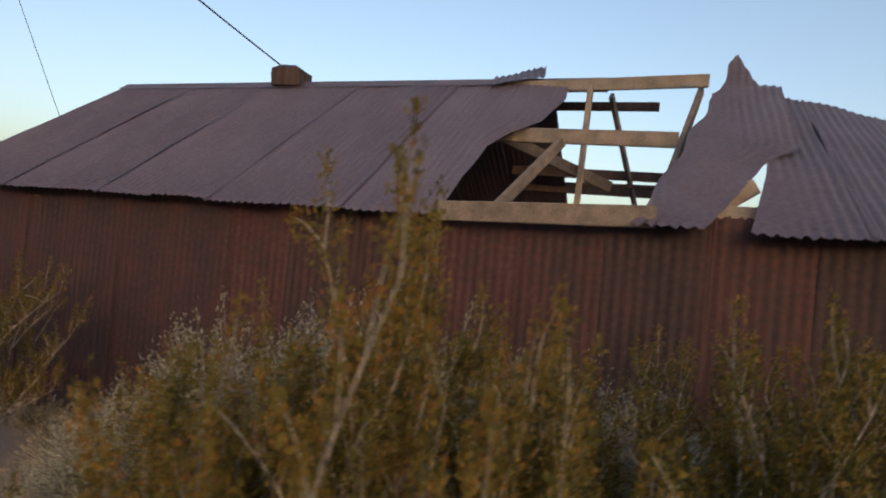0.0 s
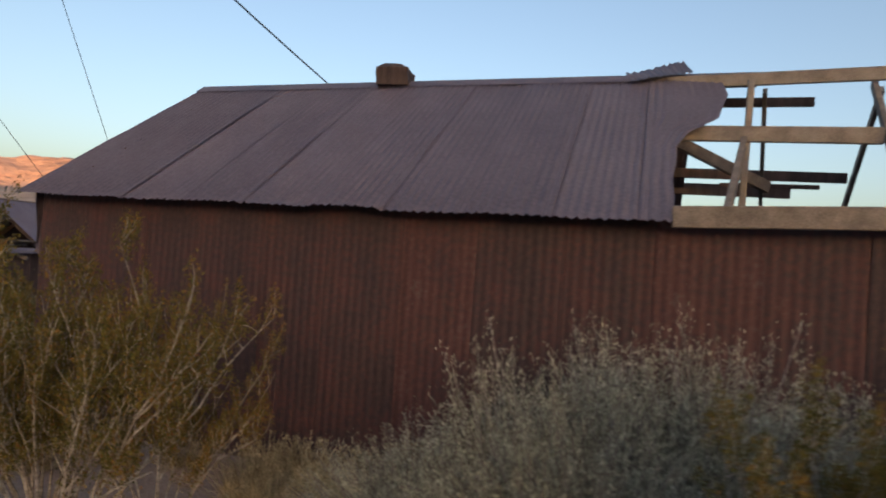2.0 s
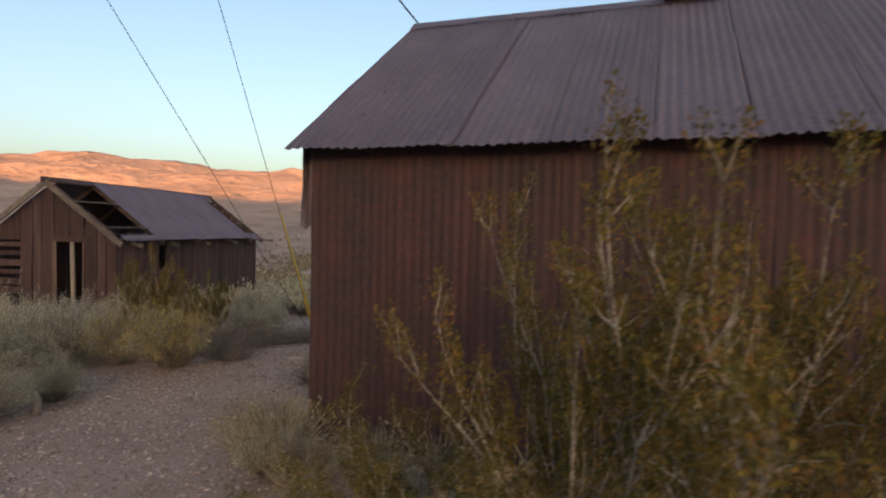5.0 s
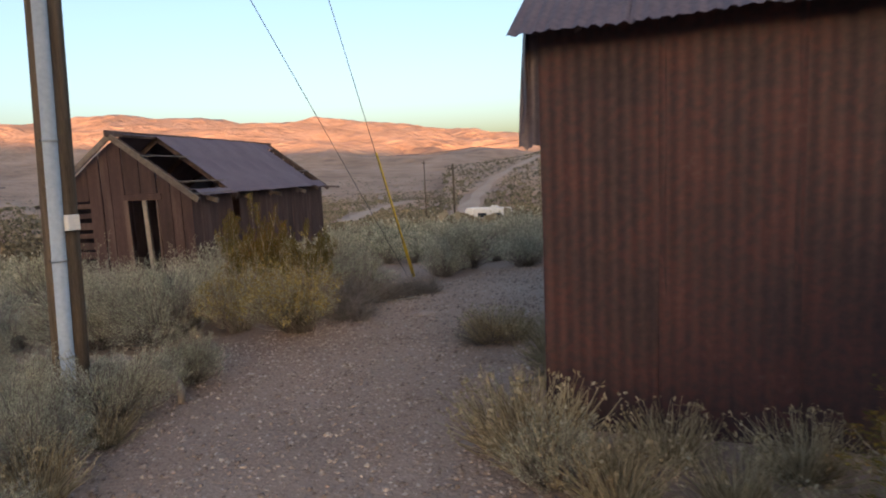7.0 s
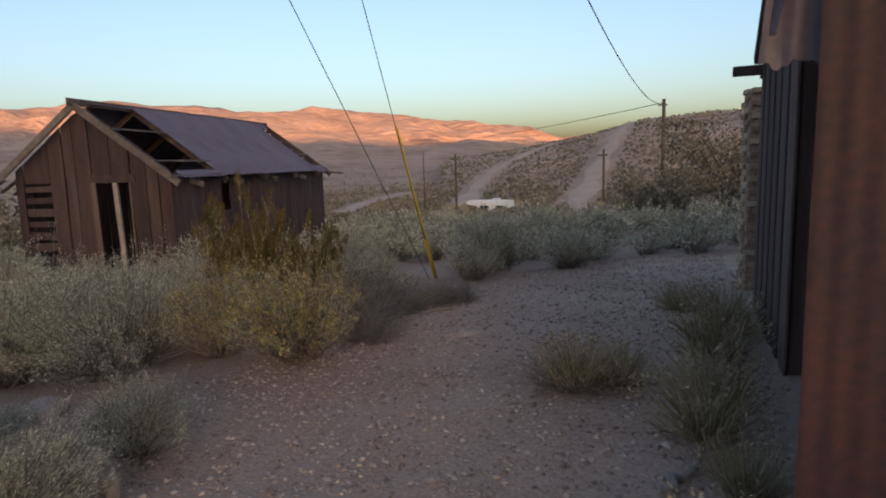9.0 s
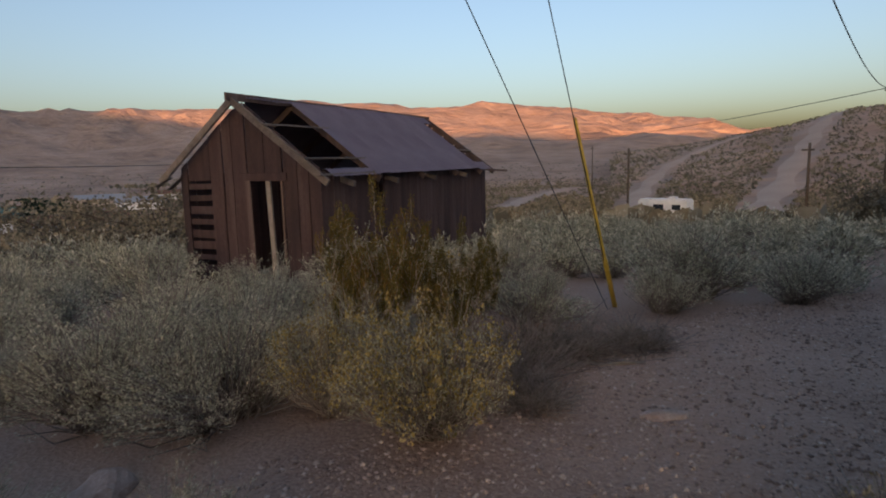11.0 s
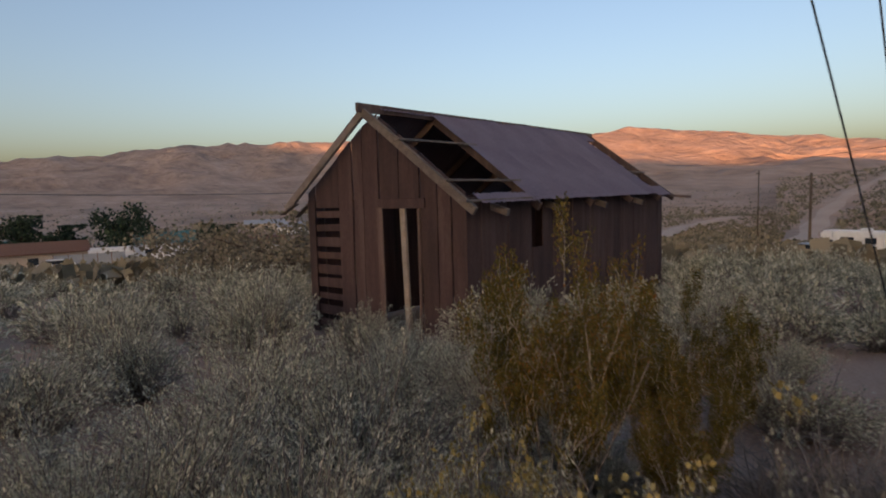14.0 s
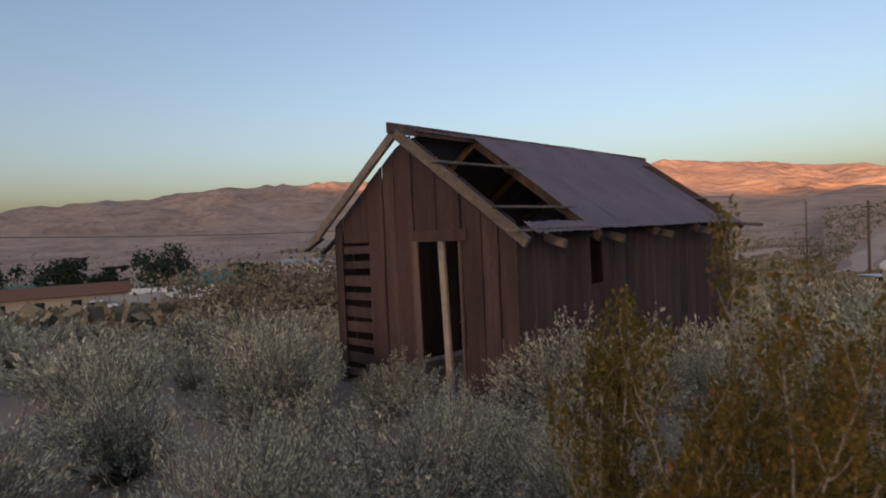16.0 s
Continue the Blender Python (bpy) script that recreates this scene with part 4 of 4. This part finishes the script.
# ---- loose stones, debris ----
def stones(n, seed, lo, hi, inside):
    rng = np.random.default_rng(seed)
    V, F, o = [], [], 0
    base = np.array([(1, 0, 0), (-1, 0, 0), (0, 1, 0), (0, -1, 0), (0, 0, 1), (0, 0, -1)], float)
    tri = np.array([(0, 2, 4), (2, 1, 4), (1, 3, 4), (3, 0, 4), (2, 0, 5), (1, 2, 5), (3, 1, 5), (0, 3, 5)])
    k = 0
    while k < n:
        x, y = rng.uniform(-11.5, -3.5), rng.uniform(5.0, 20)
        if not inside(x, y):
            continue
        s = lo + (hi - lo) * rng.random() ** 4
        p = base * (1 + rng.uniform(-.3, .3, (6, 3))) * s * [1, rng.uniform(.6, 1), rng.uniform(.4, .7)]
        a = rng.uniform(0, 6.28)
        c, q = math.cos(a), math.sin(a)
        p = p @ np.array([[c, q, 0], [-q, c, 0], [0, 0, 1]])
        V.append(p + [x, y, local_ground(x, y) + s * 0.15])
        F.append(tri + o)
        o += 6
        k += 1
    return np.concatenate(V), np.concatenate(F)


v, f = stones(52000, 5, 0.005, 0.027, lambda x, y: x < edge_x(y) + 3.6 and x > edge_x(y) - 0.8 and not (x > GABLE_X - 0.1 and y > WALL_Y))
tagged(link("gravel", quick_mesh("gravel", v, f, M_STONE), M_STONE), "pale pinkish loose gravel on the dirt track", "gravel", kind="stuff")


def rock(x, y, sx, sy, sz, seed, label):
    bm = bmesh.new()
    bmesh.ops.create_icosphere(bm, subdivisions=3, radius=1)
    for q in bm.verts:
        q.co *= 1 + 0.28 * noise.noise(q.co * 1.3 + Vector((seed, 0, 0))) + 0.07 * noise.noise(q.co * 4 + Vector((seed, 2, 0)))
        q.co.x, q.co.y, q.co.z = q.co.x * sx, q.co.y * sy, max(-0.3, q.co.z) * sz
    me = bpy.data.meshes.new("rock")
    bm.to_mesh(me)
    bm.free()
    ob = link("rock", me, M_STONE)
    ob.matrix_world = pose(x, y, local_ground(x, y) + sz * 0.22, 0, 0, seed * 40)
    return tagged(ob, label, "rock")


rock(-9.26, 13.5, 0.17, 0.07, 0.035, 1, "flat pale stone slab lying on gravel")
rock(-6.6, 17.2, 0.20, 0.14, 0.10, 2, "pale rounded rock beside the track")
rock(-11.35, 10.85, 0.2, 0.13, 0.10, 3, "half-buried pale rock under the bushes")
rock(-10.55, 10.6, 0.2, 0.10, 0.05, 4, "half-buried pale rock beside the pole")
for a, b, r in (((-10.35, 14.15, -.2), (-9.75, 14.55, -.16), .035), ((-8.0, 12.9, -.1), (-7.3, 13.1, -.08), .018), ((-7.35, 10.9, 0.02), (-7.15, 11.3, 0.03), .02)):
    ob = tube("fallen_branch", [Vector(a).lerp(Vector(b), i / 6) + Vector((.03 * math.sin(i * 2), .03 * math.cos(i * 3), .015 * math.sin(i * 1.7))) for i in range(7)], [r, r, r * .95, r * .9, r * .8, r * .6, r * .3], M_TWIG)
    tagged(ob, "grey dead branch lying on gravel", "branch")


ob = tube("bent_plank", [(-10.02 + 0.26 * math.cos(a), 10.08 + 0.10 * math.sin(a), local_ground(-10.0, 10.1) - 0.02 + 0.24 * math.sin(a)) for a in [0.15 + 2.5 * i / 10 for i in range(11)]], [0.030 + 0.008 * math.sin(i * .9) for i in range(11)], M_PALEWOOD)
tagged(ob, "pale bent piece of old wood half buried in gravel", "wood scrap")


# ---- brick pier behind the barn ----
def build_pier():
    p = empty("brick_pier", pose(-6.50, 16.3, -0.2, 0, 0, 8), "tan brick pier with uneven crumbling courses", "pier")
    me = beam_mesh("brick", (-0.10, 0, 0), (0.10, 0, 0), 0.095, 0.06, M_BRICK, 0.006)
    core = beam("core", (0, 0, 0), (0, 0, 2.42), 0.34, 0.34, M_GRAVEL, p, "mortar core")
    for c in range(34):
        for i in range(4):
            ob = link("brick", me, M_BRICK, p)
            side = 0.148 + random.uniform(-.006, .01)
            q = pose(0, 0, 0.04 + c * 0.072, 0, 0, 90 * i) @ pose((0.055 if c % 2 else -0.055) + random.uniform(-.01, .01), side, 0, 0, 0, random.uniform(-2, 2))
            ob.matrix_basis = q


build_pier()


# ---- valley: vehicles, houses, trees, poles ----
def at(heading, d, eye=(-10.6, 11.57)):
    a = radians(heading)
    x, y = eye[0] - d * math.sin(a), eye[1] + d * math.cos(a)
    return x, y, terrain_at(x, y)


def box(name, parent, mat, x0, x1, y0, y1, z0, z1, label="", bevel=0.04):
    bm = bmesh.new()
    bmesh.ops.create_cube(bm, size=1)
    bmesh.ops.scale(bm, vec=(x1 - x0, y1 - y0, z1 - z0), verts=bm.verts)
    bmesh.ops.bevel(bm, geom=list(bm.edges), offset=bevel, segments=2, affect='EDGES')
    bmesh.ops.translate(bm, vec=((x0 + x1) / 2, (y0 + y1) / 2, (z0 + z1) / 2), verts=bm.verts)
    me = bpy.data.meshes.new(name)
    bm.to_mesh(me)
    bm.free()
    return link(name, me, mat, parent, label)


def wheel(parent, x, y, r):
    t = tube("wheel", [(x, y - .1, r), (x, y + .1, r)], r, M_TYRE, parent, sides=16)
    tube("rim", [(x, y - .105, r), (x, y + .105, r)], r * .55, M_STEEL, t, sides=12)


def car(x, y, z, rz, mat, label):
    c = empty("car", pose(x, y, z, 0, 0, rz), label, "car")
    box("body", c, mat, -2.1, 2.1, -.85, .85, .35, .95, bevel=.15)
    box("cabin", c, M_GLASS, -1.3, 1.0, -.75, .75, .9, 1.45, "dark glazed cabin", .22)
    box("roof", c, mat, -1.05, .75, -.7, .7, 1.42, 1.5, bevel=.03)
    for wx in (-1.3, 1.3):
        for wy in (-.8, .8):
            wheel(c, wx, wy, .33)


def camper(x, y, z, rz):
    c = empty("motorhome", pose(x, y, z, 0, 0, rz), "white motorhome parked among desert scrub", "motorhome")
    box("body", c, M_WHITE, -2.6, 1.6, -1.1, 1.1, .55, 2.6, bevel=.14)
    box("overcab", c, M_WHITE, 1.4, 2.7, -1.1, 1.1, 1.75, 2.6, bevel=.2)
    box("cab", c, M_WHITE, 1.5, 3.4, -.95, .95, .5, 1.3, bevel=.18)
    box("windscreen", c, M_GLASS, 1.55, 2.75, -.9, .9, 1.25, 1.8, bevel=.1)
    for a, b in ((-2.0, -1.1), (-.2, .9)):
        box("window", c, M_GLASS, a, b, -1.13, 1.13, 1.5, 2.05, bevel=.01)
    box("roof_unit", c, M_WHITE, -1.2, -.4, -.4, .4, 2.58, 2.85, bevel=.06)
    for wx in (-1.7, 2.5):
        for wy in (-1, 1):
            wheel(c, wx, wy, .4)


x, y, z = at(17.0, 68, (-8.92, 10.33))
camper(x, y, z, 175)
x, y, z = at(20.0, 55, (-8.92, 10.33))
car(x, y, z, 160, M_STEEL, "silver-grey car parked beside a motorhome")
x, y, z = at(18.6, 60, (-8.92, 10.33))
car(x, y, z, 150, M_WHITE, "white car parked beside a motorhome")


def house(heading, d, turn, w, dp, h, rise, wall, roof, label):
    x, y, z = at(heading, d)
    b = empty("house", pose(x, y, z - .3, 0, 0, turn), label, "house")
    box("wall", b, wall, -w / 2, w / 2, -dp / 2, dp / 2, 0, h, bevel=.02)
    ov = .5
    v = [(-w / 2 - ov, -dp / 2 - ov, h), (w / 2 + ov, -dp / 2 - ov, h), (w / 2 + ov, dp / 2 + ov, h), (-w / 2 - ov, dp / 2 + ov, h), (-w / 2 - ov, 0, h + rise), (w / 2 + ov, 0, h + rise)]
    v += [(p[0], p[1], p[2] + .12) for p in v]
    f = [(0, 1, 5, 4), (2, 3, 4, 5), (7, 6, 10, 11), (9, 8, 11, 10), (0, 6, 7, 1), (2, 8, 9, 3), (0, 4, 10, 6), (4, 3, 9, 10), (1, 7, 11, 5), (5, 11, 8, 2)]
    me = mesh("roof", v, f)
    me.materials.append(roof)
    link("roof", me, roof, b)
    n = max(2, int(w / 4))
    for i in range(n):
        cx = -w / 2 + (i + .5) * w / n
        wn_ = box("window", b, M_GLASS, cx - .6, cx + .6, -dp / 2 - .04, -dp / 2 + .02, 1.0, 2.0, bevel=.01)
        box("frame", wn_, M_WHITE, cx - .68, cx + .68, -dp / 2 - .03, -dp / 2 + .01, .92, 1.0, bevel=.01)
    box("garage_door", b, M_WHITE, w / 2 - 3.2, w / 2 - .6, -dp / 2 - .05, -dp / 2 + .02, .05, 2.1, bevel=.01)


house(87, 100, 87, 17, 8, 2.5, 1.3, M_HOUSE, M_TILE, "low tan house with brown shingle roof")
house(90, 118, 90, 14, 8, 2.6, 1.6, M_HOUSE, M_TEAL, "distant house with teal roof")
house(76, 116, 76, 9, 7, 2.6, 1.8, M_HOUSE, M_TEAL, "distant house with teal roof")
house(69.5, 88, 76, 10, 6, 2.3, 1.0, M_FENCE, M_TILE, "low shed house among brush")
house(64.5, 190, 60, 12, 7, 2.6, 1.4, M_WHITE, M_FENCE, "far white house on the valley slope")
house(67.5, 230, 70, 14, 7, 2.6, 1.4, M_HOUSE, M_FENCE, "far tan house on the valley slope")
house(61.5, 260, 60, 14, 7, 2.6, 1.4, M_WHITE, M_TILE, "far white house on the valley slope")
for hd, d, w in ((80.2, 90, 5.5), (77.2, 92, 6.5)):
    x, y, z = at(hd, d)
    t = empty("trailer", pose(x, y, z, 0, 0, hd), "long white travel trailer parked by fence", "trailer", "parked trailers")
    box("body", t, M_WHITE, -w / 2, w / 2, -1.1, 1.1, .5, 2.5, bevel=.25)
    box("window", t, M_GLASS, -.8, .8, -1.13, -1.05, 1.4, 2.0, bevel=.01)
    wheel(t, -.5, -1.0, .35)
    wheel(t, .5, -1.0, .35)
x, y, z = at(84.2, 86)
car(x, y, z, 84, M_WHITE, "white pickup-like car parked by a fence")
x, y, z = at(81.8, 88)
fn = empty("fence", pose(x, y, z, 0, 0, 82), "grey sheet-metal yard fence", "fence")
for i in range(5):
    box("panel", fn, M_FENCE, -4 + i * 1.6, -2.45 + i * 1.6, -.03, .03, .1, 1.9, bevel=.01)
    box("post", fn, M_TILE, -4.06 + i * 1.6, -3.98 + i * 1.6, -.06, .06, 0, 2.0, bevel=.01)


def tree(x, y, z, h, w, mat, label, seed, n=2600, leaf=0.22):
    rng = np.random.default_rng(seed)
    t = empty("tree", pose(x, y, z - .1), label, "tree")
    tube("trunk", [(0, 0, 0), (.1, 0, h * .3), (0, .1, h * .7)], [h * .035, h * .025, h * .01], M_POLE, t)
    c = rng.normal(0, 1, (26, 3)) * [w * .26, w * .26, h * .2] + [0, 0, h * .55]
    p = c[rng.integers(0, 26, n)] + rng.normal(0, 1, (n, 3)) * [w * .1, w * .1, h * .085]
    p[:, 2] = np.clip(p[:, 2], h * .08, h)
    lv, lf = leaves(p, np.tile([0, 0, 1.0], (n, 1)), leaf, rng, .5)
    st = np.tile([[0, 0, h * .35]], (26, 1))
    tv, tf = twigs(st, c, h * .012, h * .004, rng, .1)
    link("limbs", quick_mesh("limbs", tv, tf, M_POLE), M_POLE, t)
    link("crown", quick_mesh("crown", lv, lf, mat), mat, t)


for i, (hd, d, h, w) in enumerate(((86.5, 108, 6.5, 7), (79.2, 100, 7.5, 7), (72.6, 120, 4.6, 6), (92, 105, 6, 6), (71.6, 122, 4.2, 5), (83.5, 112, 5, 5))):
    tree(*at(hd, d), h * 1.15, w * 0.95, M_TREE, "dark green evergreen tree beside houses", 60 + i, leaf=.4)
for i, (hx, hy, h, w) in enumerate(((-6.0, 31, 3.6, 5.0), (-3.6, 33, 3.8, 5.5), (-1.2, 31, 3.4, 5), (-8.2, 36, 2.6, 4), (-4.6, 28, 1.8, 3))):
    tree(hx, hy, terrain_at(hx, hy), h, w, M_SCRUB, "dusky olive mesquite tree by the track", 80 + i, 6000, .10)
for i, (hx, hy, h, w) in enumerate(((-25.0, 18.3, 2.1, 4.5), (-28.5, 17.0, 1.9, 4.2), (-23.0, 20.6, 1.7, 3.4))):
    tree(hx, hy, terrain_at(hx, hy), h, w, M_SCRUB, "dry leafless-looking desert brush behind the shed", 90 + i, 4000, .09)
for hd, d, top, bot in ((21.0, 60, 2.4, -4.6), (7.4, 52, 2.3, -4.2), (24, 120, 4, -8.5)):
    x, y, z = at(hd, d, (-7.26, 8.24))
    far_pole(x, y, top, z - .3, 0.12)
wire(at(60, 60)[:2] + (2.0,), at(112, 60)[:2] + (3.8,), 0.6, 0.035, "thin black telephone line crossing the valley")


# ---- tracks on the hill, scrub on the slopes ----
BARE = []   # centres and half widths of the tracks


def track(a, b, wide, label, bend=0.0):
    v, f = [], []
    n = 40
    for i in range(n + 1):
        s = i / n
        r, h = a[0] + (b[0] - a[0]) * s, a[1] + (b[1] - a[1]) * s + bend * math.sin(math.pi * s)
        w = math.degrees(wide / r) * (1 + .3 * math.sin(i * .9))
        BARE.append((*terrain(r, h)[:2], wide * 1.25 + 0.006 * r))
        for q in (-1, -.33, .33, 1):
            x, y, z = terrain(r, h + w * q)
            v.append((x, y, z + .35 - .5 * (abs(q) == 1)))
    for i in range(n):
        for j in range(3):
            q = i * 4 + j
            f.append((q, q + 1, q + 5, q + 4))
    me = mesh("dirt_track", v, f, True)
    me.materials.append(M_TRACK)
    tagged(link("dirt_track", me, M_TRACK), label, "track", kind="structure")


M_TRACK = material("pale_track_soil", [(0.3, (0.37, 0.275, 0.215)), (0.7, (0.49, 0.38, 0.305))], 0.95, 0.0, 0.1, 3, 0.2)
track((105, 20.5), (315, 11.5), 2.6, "pale dirt track climbing the hill", 1.5)
track((100, 10.0), (318, 5.0), 3.4, "wide pale eroded track on the hill", -.6)
track((120, 32.0), (240, 25.0), 2.6, "pale dirt track crossing the valley slope", 1.0)


def scrub(n, seed, r0, r1, h0, h1, s0, s1, name, label):
    """Clumps of leaves over the far slopes, in one mesh."""
    rng = np.random.default_rng(seed)
    P, S = [], []
    bare = np.array(BARE)
    for i in range(n):
        r = r0 * (r1 / r0) ** rng.random()
        h = rng.uniform(h0, h1)
        x, y, z = terrain(r, h)
        if np.any((bare[:, 0] - x) ** 2 + (bare[:, 1] - y) ** 2 < bare[:, 2] ** 2):
            continue
        s = rng.uniform(s0, s1)
        k = 7
        q = rng.normal(0, 1, (k, 3)) * [.32 * s, .32 * s, .16 * s] + [x, y, z + .3 * s]
        P.append(q)
        S.append(np.full(k, s * .55))
    P, S = np.concatenate(P), np.concatenate(S)
    lv, lf = leaves(P, np.tile([0, 0, .4], (len(P), 1)), S, rng, .5)
    tagged(link(name, quick_mesh(name, lv, lf, M_SCRUB), M_SCRUB), label, "scrub", kind="stuff")


scrub(15000, 91, 46, 520, -28, 100, 0.5, 1.3, "desert_scrub", "dark scattered desert scrub on the slopes")
scrub(9000, 93, 100, 335, -28, 34, 0.5, 1.2, "hill_scrub", "dusky scattered scrub on the near hillside")
scrub(4200, 92, 24, 110, -25, 100, 0.6, 1.3, "valley_brush", "dusky brush covering the valley floor")
